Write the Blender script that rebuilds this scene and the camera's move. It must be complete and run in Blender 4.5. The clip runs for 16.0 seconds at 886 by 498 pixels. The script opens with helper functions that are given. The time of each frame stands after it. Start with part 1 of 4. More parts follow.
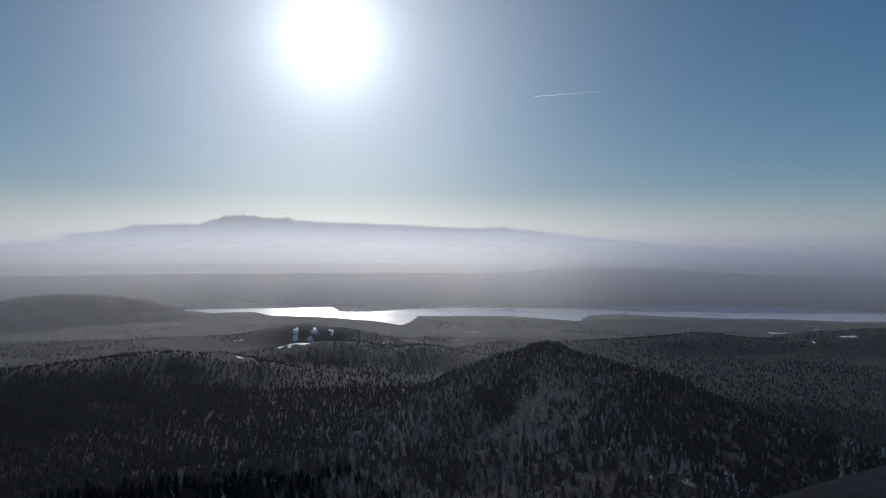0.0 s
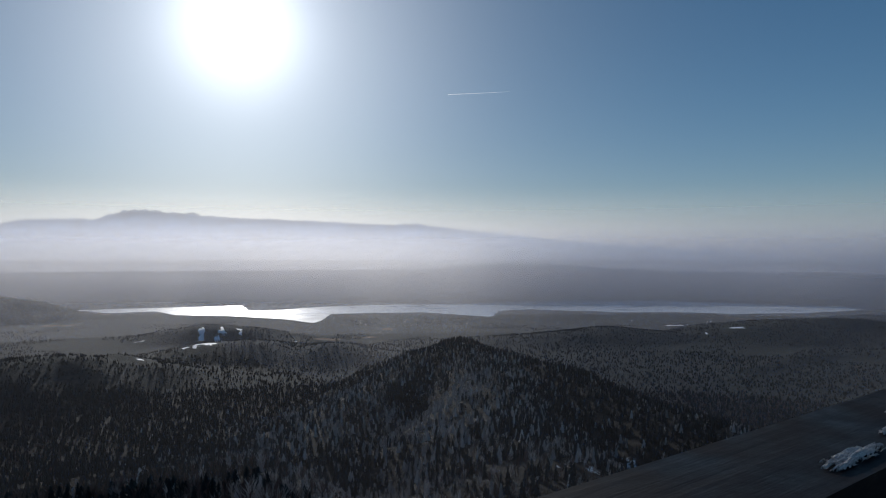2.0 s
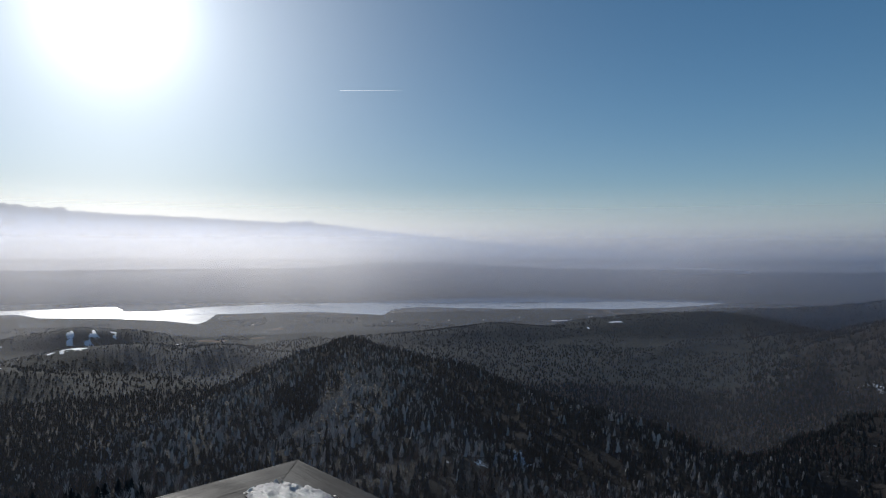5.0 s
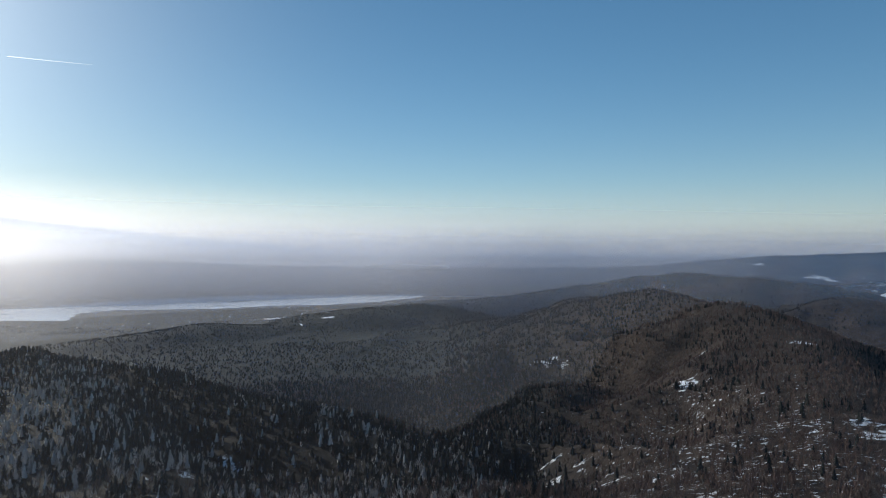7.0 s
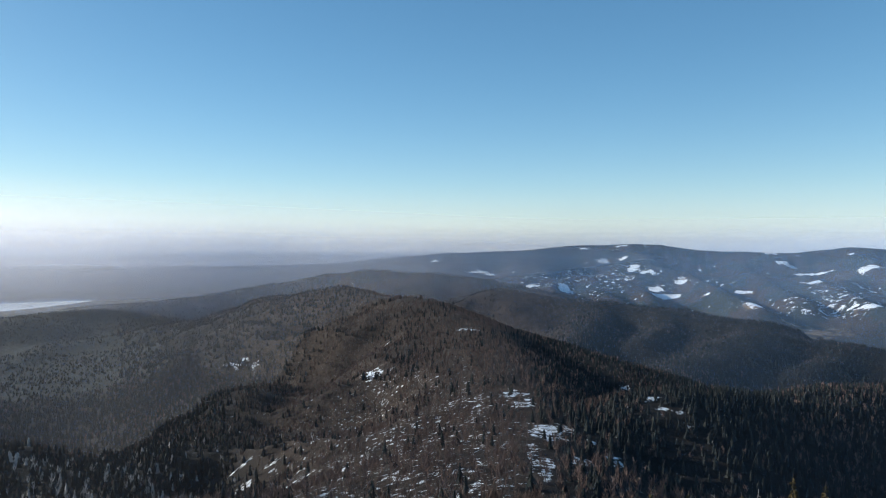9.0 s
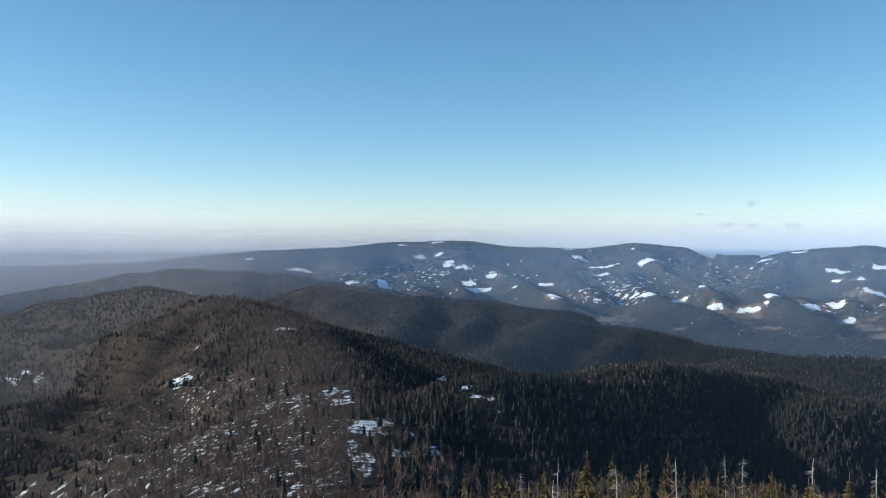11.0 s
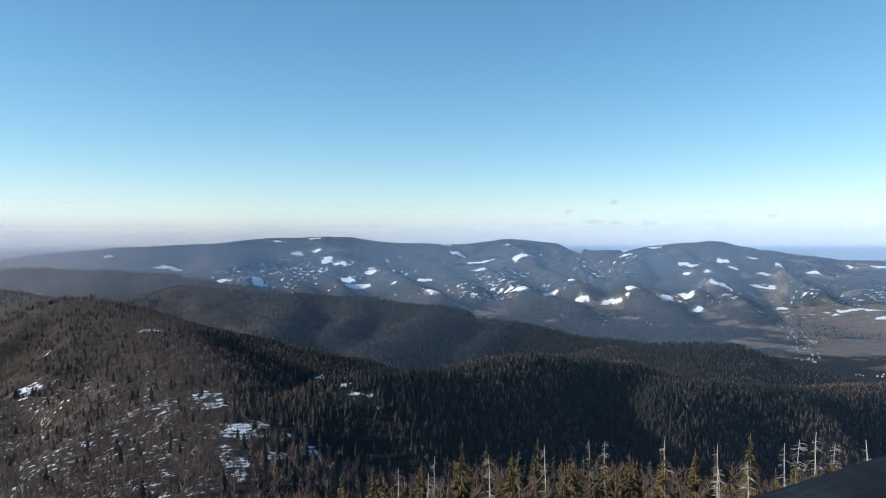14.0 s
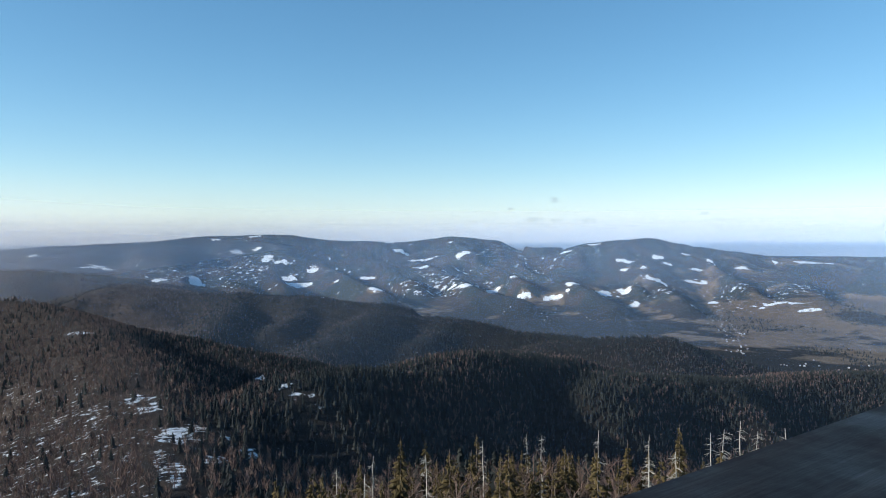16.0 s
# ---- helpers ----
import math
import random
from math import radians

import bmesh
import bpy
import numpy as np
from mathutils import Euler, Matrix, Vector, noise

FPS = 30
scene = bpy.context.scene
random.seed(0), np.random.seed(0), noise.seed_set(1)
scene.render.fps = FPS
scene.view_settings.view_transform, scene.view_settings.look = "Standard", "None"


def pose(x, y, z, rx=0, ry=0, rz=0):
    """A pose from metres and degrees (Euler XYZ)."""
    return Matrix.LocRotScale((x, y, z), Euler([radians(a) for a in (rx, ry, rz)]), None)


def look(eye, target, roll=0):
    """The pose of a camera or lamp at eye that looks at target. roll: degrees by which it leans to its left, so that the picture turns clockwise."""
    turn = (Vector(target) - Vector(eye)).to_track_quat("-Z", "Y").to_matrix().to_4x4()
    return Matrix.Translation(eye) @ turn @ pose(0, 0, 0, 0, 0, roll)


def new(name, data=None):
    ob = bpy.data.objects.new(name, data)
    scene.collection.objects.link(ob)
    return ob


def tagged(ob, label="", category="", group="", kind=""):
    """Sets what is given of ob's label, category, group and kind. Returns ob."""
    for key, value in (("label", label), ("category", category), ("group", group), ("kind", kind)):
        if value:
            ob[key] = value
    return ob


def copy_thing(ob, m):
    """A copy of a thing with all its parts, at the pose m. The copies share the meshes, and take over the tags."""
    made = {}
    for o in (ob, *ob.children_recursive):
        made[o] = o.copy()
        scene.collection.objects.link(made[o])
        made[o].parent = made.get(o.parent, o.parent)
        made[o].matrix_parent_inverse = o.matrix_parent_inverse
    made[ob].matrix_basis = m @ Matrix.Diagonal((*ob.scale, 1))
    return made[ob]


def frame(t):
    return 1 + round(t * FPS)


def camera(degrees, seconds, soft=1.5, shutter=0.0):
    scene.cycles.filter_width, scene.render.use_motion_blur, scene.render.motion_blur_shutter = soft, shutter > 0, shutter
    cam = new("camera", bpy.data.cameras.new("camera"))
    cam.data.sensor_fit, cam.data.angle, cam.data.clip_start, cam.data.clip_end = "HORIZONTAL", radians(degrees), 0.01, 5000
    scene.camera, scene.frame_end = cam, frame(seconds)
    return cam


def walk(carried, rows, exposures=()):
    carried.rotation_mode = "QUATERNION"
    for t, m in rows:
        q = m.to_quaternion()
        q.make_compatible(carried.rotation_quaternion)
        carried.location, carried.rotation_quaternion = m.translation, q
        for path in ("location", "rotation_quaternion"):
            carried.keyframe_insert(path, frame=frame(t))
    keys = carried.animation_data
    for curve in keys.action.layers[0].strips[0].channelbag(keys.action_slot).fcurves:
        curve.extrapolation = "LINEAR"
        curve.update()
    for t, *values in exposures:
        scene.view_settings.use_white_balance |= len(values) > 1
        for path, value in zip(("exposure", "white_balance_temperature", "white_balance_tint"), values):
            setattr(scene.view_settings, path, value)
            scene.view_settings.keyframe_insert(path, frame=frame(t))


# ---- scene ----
# The camera turns by hand on the deck of a lookout tower, stepping along the rail.
# Bearings: degrees from the y axis, positive to the west of it (anticlockwise).
EYE = 24.0
RAIL_TOP = EYE - 0.35
N1 = Vector((-math.sin(radians(29)), math.cos(radians(29)), 0))
N2 = Vector((math.sin(radians(65)), math.cos(radians(65)), 0))
ALONG_1 = Vector((-math.sin(radians(119)), math.cos(radians(119)), 0))
ALONG_2 = Vector((math.sin(radians(155)), math.cos(radians(155)), 0))
CORNER = N1 * 1.90 + N2 * 0.58
TURN = [(0, 0, 0.65, -0.05), (0.5, -2.65, 0.58, -0.01), (1, -4.19, 0.54, 0.01), (1.5, -5.73, 0.50, 0.04),
        (2, -7.59, 0.37, -0.03), (2.5, -9.82, 0.36, 0.02), (3, -11.02, 0.30, 0.11), (5.5, -22.04, 0.16, -0.16),
        (6, -29.01, 0.13, -0.18), (6.5, -35.51, 0.05, -0.23), (7, -41.89, 0.01, -0.20), (7.5, -49.50, 0.01, -0.28),
        (8, -57.17, 0.05, -0.28), (8.5, -63.76, 0.03, -0.26), (9, -68.58, -0.05, -0.26), (9.5, -72.51, -0.10, -0.26),
        (10, -76.79, -0.15, -0.12), (12.5, -91.17, -0.45, -0.06), (13, -91.96, -0.48, -0.02), (13.5, -93.07, -0.62, 0.01),
        (14, -95.05, -0.66, 0.07), (14.5, -95.89, -0.70, 0.14), (15, -96.65, -0.83, 0.13), (15.5, -98.43, -0.85, 0.16),
        (16, -100.04, -0.88, 0.23)]
# distance from the two rails' outer edges, in time
STEP_T = [0, 0.5, 1, 1.5, 2, 2.5, 3, 5.5, 6, 7, 8.5, 10, 12.5, 13, 13.5, 14, 14.5, 15, 15.5, 16]
STEP_1 = [0.60, 0.61, 0.63, 0.65, 0.67, 0.69, 0.715, 0.967, 1.0, 1.08, 1.15, 1.2, 1.27, 1.32, 1.43, 1.62, 1.86, 2.11, 2.33, 2.5]
STEP_2 = [2.71, 2.62, 2.45, 2.22, 2.01, 1.79, 1.45, 0.49, 0.49, 0.50, 0.51, 0.52, 0.54, 0.545, 0.55, 0.555, 0.56, 0.57, 0.575, 0.58]


def deck_point(u, v, z):
    """u, v: metres inwards from the outer edges of the two rails."""
    p = CORNER - ALONG_1 * (v / ALONG_1.dot(N2)) - ALONG_2 * (u / ALONG_2.dot(N1))
    return (p.x, p.y, z)


def stand(t):
    return Vector(deck_point(float(np.interp(t, STEP_T, STEP_1)), float(np.interp(t, STEP_T, STEP_2)), EYE))


cam = camera(68.56, 16.0, 1.0)
EXPOSURES = [(0.0, -1.08, 5850, 9), (3.0, -0.92, 5850, 9), (5.5, -0.58, 5950, 8), (7.0, -0.04, 6150, 6), (8.0, 0.24, 6250, 5), (9.0, 0.47, 6250, 5),
             (16.0, 0.64, 6250, 5)]
walk(cam, [(t, pose(stand(t).x, stand(t).y, EYE, 90 + p, r, y)) for t, y, p, r in TURN], EXPOSURES)

# ---- light ----
SUN_AZ, SUN_EL = 10.0, 18.6
SUN_DIR = Vector((-math.sin(radians(SUN_AZ)) * math.cos(radians(SUN_EL)),
                  math.cos(radians(SUN_AZ)) * math.cos(radians(SUN_EL)), math.sin(radians(SUN_EL))))
sun = new("sun", bpy.data.lights.new("sun", "SUN"))
sun.data.energy, sun.data.angle, sun.data.color = 4.0, radians(0.53), (1.0, 0.91, 0.79)
sun.matrix_world = look(SUN_DIR * 100, (0, 0, 0))


def link(tree, a, b):
    tree.links.new(a, b)


def node(tree, kind, **values):
    n = tree.nodes.new(kind)
    for key, value in values.items():
        n.inputs[key.replace("_", " ")].default_value = value
    return n


def maths(tree, op, a, b=None, clamp=False):
    n = tree.nodes.new("ShaderNodeMath")
    n.operation, n.use_clamp = op, clamp
    for i, s in enumerate((a, b)):
        if s is None:
            continue
        if isinstance(s, (int, float)):
            n.inputs[i].default_value = s
        else:
            tree.links.new(s, n.inputs[i])
    return n.outputs[0]


world = bpy.data.worlds.new("winter_sky")
scene.world = world
world.use_nodes = True
wt = world.node_tree
wt.nodes.clear()
sky = wt.nodes.new("ShaderNodeTexSky")
sky.sky_type, sky.sun_disc = "NISHITA", False
sky.sun_elevation, sky.sun_rotation = radians(SUN_EL), radians(-SUN_AZ)
sky.altitude, sky.air_density, sky.dust_density, sky.ozone_density = 900, 1.0, 0.4, 3.2
# the bright air round the sun
coord = wt.nodes.new("ShaderNodeTexCoord")
dot = wt.nodes.new("ShaderNodeVectorMath")
dot.operation = "DOT_PRODUCT"
link(wt, coord.outputs["Generated"], dot.inputs[0])
dot.inputs[1].default_value = SUN_DIR
near_sun = maths(wt, "MAXIMUM", dot.outputs["Value"], 0.0)
disc = maths(wt, "MULTIPLY", maths(wt, "POWER", near_sun, 300.0), 12.0)
inner = maths(wt, "MULTIPLY", maths(wt, "POWER", near_sun, 42.0), 5.2)
outer = maths(wt, "MULTIPLY", maths(wt, "POWER", near_sun, 12.0), 2.3)
glow = maths(wt, "ADD", maths(wt, "ADD", disc, inner), outer)
tint = wt.nodes.new("ShaderNodeVectorMath")
tint.operation = "SCALE"
tint.inputs[0].default_value = (1.0, 0.97, 0.95)
link(wt, glow, tint.inputs["Scale"])
# the pale belt of haze along the horizon
rise = wt.nodes.new("ShaderNodeSeparateXYZ")
link(wt, coord.outputs["Generated"], rise.inputs[0])
belt = maths(wt, "POWER", 2.718, maths(wt, "MULTIPLY", maths(wt, "ABSOLUTE", rise.outputs[2]), -14.0))
pale = wt.nodes.new("ShaderNodeVectorMath")
pale.operation = "SCALE"
pale.inputs[0].default_value = (1.0, 0.90, 0.85)
link(wt, belt, pale.inputs["Scale"])
low_sky = wt.nodes.new("ShaderNodeVectorMath")
low_sky.operation = "ADD"
deep = node(wt, "ShaderNodeHueSaturation", Saturation=1.10)
link(wt, sky.outputs[0], deep.inputs["Color"])
# clear dry air: less of the sun's light is spread forwards, and the horizon is duller than the zenith
off_sun = maths(wt, "MAXIMUM", maths(wt, "MULTIPLY", dot.outputs["Value"], -1.0), 0.0)
steep = maths(wt, "SUBTRACT", 1.0, maths(wt, "ADD", maths(wt, "MULTIPLY", maths(wt, "POWER", near_sun, 2.0), 0.42), maths(wt, "MULTIPLY", off_sun, 0.24)))
dull = wt.nodes.new("ShaderNodeMix")
dull.data_type = "RGBA"
dull.inputs[6].default_value, dull.inputs[7].default_value = (0.97, 1.02, 0.91, 1), (0.90, 0.74, 0.72, 1)
link(wt, maths(wt, "POWER", 2.718, maths(wt, "MULTIPLY", maths(wt, "ABSOLUTE", rise.outputs[2]), -8.0)), dull.inputs[0])
clear_sky = wt.nodes.new("ShaderNodeVectorMath")
clear_sky.operation = "MULTIPLY"
link(wt, deep.outputs[0], clear_sky.inputs[0])
link(wt, dull.outputs[2], clear_sky.inputs[1])
even_sky = wt.nodes.new("ShaderNodeVectorMath")
even_sky.operation = "SCALE"
link(wt, clear_sky.outputs[0], even_sky.inputs[0])
link(wt, steep, even_sky.inputs["Scale"])
link(wt, even_sky.outputs[0], low_sky.inputs[0])
link(wt, pale.outputs[0], low_sky.inputs[1])
both = wt.nodes.new("ShaderNodeVectorMath")
both.operation = "ADD"
link(wt, low_sky.outputs[0], both.inputs[0])
link(wt, tint.outputs[0], both.inputs[1])
back = node(wt, "ShaderNodeBackground", Strength=0.135)
link(wt, both.outputs[0], back.inputs["Color"])
link(wt, back.outputs[0], wt.nodes.new("ShaderNodeOutputWorld").inputs[0])


# ---- materials ----
def material(name, rough=0.9, metal=0.0, spec=0.2):
    m = bpy.data.materials.new(name)
    m.use_nodes = True
    t = m.node_tree
    b = t.nodes["Principled BSDF"]
    b.inputs["Roughness"].default_value, b.inputs["Metallic"].default_value = rough, metal
    b.inputs["Specular IOR Level"].default_value = spec
    return m, t, b


def position(t):
    return t.nodes.new("ShaderNodeNewGeometry").outputs["Position"]


def noise_at(t, where, scale, detail=4, rough=0.6):
    n = node(t, "ShaderNodeTexNoise", Scale=scale, Detail=detail, Roughness=rough)
    link(t, where, n.inputs["Vector"])
    return n.outputs["Fac"]


def ramp(t, fac, stops):
    r = t.nodes.new("ShaderNodeValToRGB")
    while len(r.color_ramp.elements) < len(stops):
        r.color_ramp.elements.new(0.5)
    for e, (p, c) in zip(r.color_ramp.elements, stops):
        e.position, e.color = p, (*c, 1) if len(c) == 3 else c
    link(t, fac, r.inputs[0])
    return r.outputs["Color"]


def mix(t, fac, a, b):
    n = t.nodes.new("ShaderNodeMix")
    n.data_type = "RGBA"
    for s, socket in ((fac, n.inputs[0]), (a, n.inputs[6]), (b, n.inputs[7])):
        if isinstance(s, (int, float)):
            socket.default_value = s
        elif isinstance(s, tuple):
            socket.default_value = (*s, 1)
        else:
            link(t, s, socket)
    return n.outputs[2]


def attribute(t, name):
    a = t.nodes.new("ShaderNodeAttribute")
    a.attribute_name = name
    return a.outputs["Fac"]


def bump(t, b, height, strength, distance):
    n = node(t, "ShaderNodeBump", Strength=strength, Distance=distance)
    link(t, height, n.inputs["Height"])
    link(t, n.outputs[0], b.inputs["Normal"])


def make_ground():
    m, t, b = material("winter_ground", 0.95)
    p = position(t)
    fine, mid, large = noise_at(t, p, 0.19, 5, 0.65), noise_at(t, p, 0.035, 5), noise_at(t, p, 0.006, 4)
    # floor colour includes the canopy's shade; lighter where beech litter lies
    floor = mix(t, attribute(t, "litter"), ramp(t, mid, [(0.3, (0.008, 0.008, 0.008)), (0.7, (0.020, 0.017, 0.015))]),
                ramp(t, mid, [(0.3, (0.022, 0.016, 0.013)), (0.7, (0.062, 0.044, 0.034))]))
    # far woods: the shade among the trees is in these dark colours
    wood = ramp(t, noise_at(t, p, 0.05, 6, 0.7), [(0.35, (0.014, 0.019, 0.019)), (0.65, (0.034, 0.040, 0.036))])
    stand_of = ramp(t, noise_at(t, p, 0.0062, 6, 0.6), [(0.49, (0.0,) * 3), (0.53, (1.0,) * 3)])
    wood = mix(t, maths(t, "MULTIPLY", stand_of, attribute(t, "broadleaf")), wood, ramp(t, noise_at(t, p, 0.06, 5, 0.7), [(0.35, (0.026, 0.022, 0.020)), (0.65, (0.062, 0.046, 0.038))]))
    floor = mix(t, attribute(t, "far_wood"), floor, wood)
    grass = ramp(t, mid, [(0.3, (0.09, 0.068, 0.048)), (0.7, (0.20, 0.14, 0.092))])
    m_fac = maths(t, "ADD", attribute(t, "meadow"), maths(t, "MULTIPLY", maths(t, "SUBTRACT", large, 0.5), 1.2))
    m_fac = maths(t, "MULTIPLY", maths(t, "SUBTRACT", m_fac, 0.45), 9.0, True)
    colour = mix(t, m_fac, floor, grass)
    near_fac = maths(t, "MULTIPLY", maths(t, "SUBTRACT", 1.0, attribute(t, "far_wood")), 0.75)
    patch = maths(t, "ADD", maths(t, "MULTIPLY", noise_at(t, p, 0.035, 6, 0.65), maths(t, "SUBTRACT", 1.0, near_fac)), maths(t, "MULTIPLY", fine, near_fac))
    s_fac = maths(t, "ADD", attribute(t, "snow"), maths(t, "SUBTRACT", patch, 1.0))
    s_fac = maths(t, "MULTIPLY", s_fac, 12.0, True)
    colour = mix(t, s_fac, colour, (0.80, 0.83, 0.88))
    link(t, colour, b.inputs["Base Color"])
    link(t, mix(t, s_fac, (0.95,) * 3, (0.5,) * 3), b.inputs["Roughness"])
    bump(t, b, noise_at(t, p, 0.12, 6, 0.7), 0.8, 6.0)
    return m


def make_tree_material(name, dark, light, rough=0.9):
    m, t, b = material(name, rough)
    tone = maths(t, "ADD", maths(t, "MULTIPLY", attribute(t, "tint"), 0.8), maths(t, "MULTIPLY", noise_at(t, position(t), 0.9, 3), 0.4))
    link(t, mix(t, tone, dark, light), b.inputs["Base Color"])
    return m


def make_wood():
    m, t, b = material("weathered_board", 0.55, 0, 0.10)
    c = t.nodes.new("ShaderNodeTexCoord").outputs["Object"]
    s = t.nodes.new("ShaderNodeMapping")
    s.inputs["Scale"].default_value = (1.6, 26.0, 26.0)
    link(t, c, s.inputs["Vector"])
    grain = noise_at(t, s.outputs[0], 1.0, 7, 0.62)
    stain = noise_at(t, c, 5.0, 5)
    colour = mix(t, stain, ramp(t, grain, [(0.3, (0.006, 0.005, 0.005)), (0.5, (0.014, 0.011, 0.011)), (0.7, (0.028, 0.020, 0.017))]), (0.013, 0.011, 0.013))
    link(t, colour, b.inputs["Base Color"])
    link(t, ramp(t, stain, [(0.35, (0.42,) * 3), (0.65, (0.7,) * 3)]), b.inputs["Roughness"])
    bump(t, b, maths(t, "ADD", grain, maths(t, "MULTIPLY", stain, 0.6)), 0.7, 0.005)
    return m


def make_water():
    m, t, b = material("lake_water", 0.24, 0, 0.5)
    # pale base colour stands in for the bright sky mirrored in the lake
    b.inputs["Base Color"].default_value = (0.72, 0.76, 0.80, 1)
    b.inputs["IOR"].default_value = 1.33
    p = position(t)
    link(t, ramp(t, noise_at(t, p, 0.004, 4), [(0.35, (0.26,) * 3), (0.65, (0.4,) * 3)]), b.inputs["Roughness"])
    bump(t, b, noise_at(t, p, 0.2, 3), 0.15, 1.0)
    return m


def make_haze(low, high, pale=0.0, foot=1.0):
    """Thin sheet painted as lit mist that fades out towards its upper edge; pale: its added glow; foot: how thick it is
    at the valley floor.
    """
    m = bpy.data.materials.new("valley_haze")
    m.use_nodes = True
    t = m.node_tree
    t.nodes.clear()
    z = t.nodes.new("ShaderNodeSeparateXYZ")
    link(t, position(t), z.inputs[0])
    down = t.nodes.new("ShaderNodeMapRange")
    down.interpolation_type = "SMOOTHSTEP"
    for i, value in enumerate((low, high, 1.0, 0.0)):
        down.inputs[i + 1].default_value = value
    link(t, z.outputs[2], down.inputs[0])
    up = t.nodes.new("ShaderNodeMapRange")
    for i, value in enumerate((-270.0, -10.0, foot, 1.0)):
        up.inputs[i + 1].default_value = value
    link(t, z.outputs[2], up.inputs[0])
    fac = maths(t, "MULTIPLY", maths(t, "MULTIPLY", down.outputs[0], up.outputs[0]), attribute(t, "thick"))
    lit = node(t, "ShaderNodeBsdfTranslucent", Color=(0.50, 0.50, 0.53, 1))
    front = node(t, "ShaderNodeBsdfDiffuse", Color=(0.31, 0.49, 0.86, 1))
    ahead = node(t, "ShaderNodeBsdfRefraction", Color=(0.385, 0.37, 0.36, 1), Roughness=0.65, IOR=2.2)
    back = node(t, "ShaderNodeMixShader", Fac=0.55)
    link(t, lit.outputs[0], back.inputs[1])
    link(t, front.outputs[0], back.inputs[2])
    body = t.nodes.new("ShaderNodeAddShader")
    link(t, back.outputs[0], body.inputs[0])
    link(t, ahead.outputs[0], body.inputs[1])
    # glow given to the far sheets to whiten the distance
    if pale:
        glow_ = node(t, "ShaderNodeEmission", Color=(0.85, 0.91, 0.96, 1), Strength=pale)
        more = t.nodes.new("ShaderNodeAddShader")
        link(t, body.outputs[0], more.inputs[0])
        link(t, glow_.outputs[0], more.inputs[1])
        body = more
    clear = t.nodes.new("ShaderNodeBsdfTransparent")
    out = t.nodes.new("ShaderNodeMixShader")
    link(t, fac, out.inputs[0])
    link(t, clear.outputs[0], out.inputs[1])
    link(t, body.outputs[0], out.inputs[2])
    link(t, out.outputs[0], t.nodes.new("ShaderNodeOutputMaterial").inputs[0])
    return m


GROUND = make_ground()
# hillside needles hold bluish shade in their colour, near ones (OLIVE) warm sunlight
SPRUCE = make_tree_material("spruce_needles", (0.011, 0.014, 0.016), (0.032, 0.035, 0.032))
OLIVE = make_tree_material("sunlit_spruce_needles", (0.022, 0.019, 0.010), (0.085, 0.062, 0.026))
BEECH = make_tree_material("bare_beech_twigs", (0.082, 0.056, 0.049), (0.146, 0.100, 0.086))
FROST = make_tree_material("frosted_twigs", (0.17, 0.15, 0.14), (0.56, 0.51, 0.475))
BARK = make_tree_material("bark", (0.06, 0.045, 0.035), (0.16, 0.13, 0.11))
SILVER = make_tree_material("dead_silver_wood", (0.15, 0.135, 0.12), (0.46, 0.43, 0.39))
BOARD = make_wood()
WATER = make_water()


# ---- landform ----
def lattice(ix, iy, seed):
    h = (ix * 374761393 + iy * 668265263 + seed * 974634777) & 0xFFFFFFFF
    h = ((h ^ (h >> 13)) * 1274126177) & 0xFFFFFFFF
    return ((h ^ (h >> 16)) & 0xFFFF) / 65535.0


def value_noise(x, y, seed):
    ix, iy = np.floor(x).astype(np.int64), np.floor(y).astype(np.int64)
    fx, fy = x - ix, y - iy
    fx, fy = fx * fx * (3 - 2 * fx), fy * fy * (3 - 2 * fy)
    a = lattice(ix, iy, seed) * (1 - fx) + lattice(ix + 1, iy, seed) * fx
    b = lattice(ix, iy + 1, seed) * (1 - fx) + lattice(ix + 1, iy + 1, seed) * fx
    return a * (1 - fy) + b * fy


def fbm(x, y, size, octaves, seed):
    total, amp, norm = 0.0, 1.0, 0.0
    for o in range(octaves):
        k = 2.03 ** o / size
        total = total + amp * value_noise(x * k + 17.3 * o, y * k - 9.1 * o, seed + o)
        norm += amp
        amp *= 0.5
    return total / norm * 2 - 1


def spot(az, r, el):
    """A place by bearing, distance and angle above the eye's level."""
    a = radians(az)
    return (-r * math.sin(a), r * math.cos(a), EYE + r * math.tan(radians(el)))


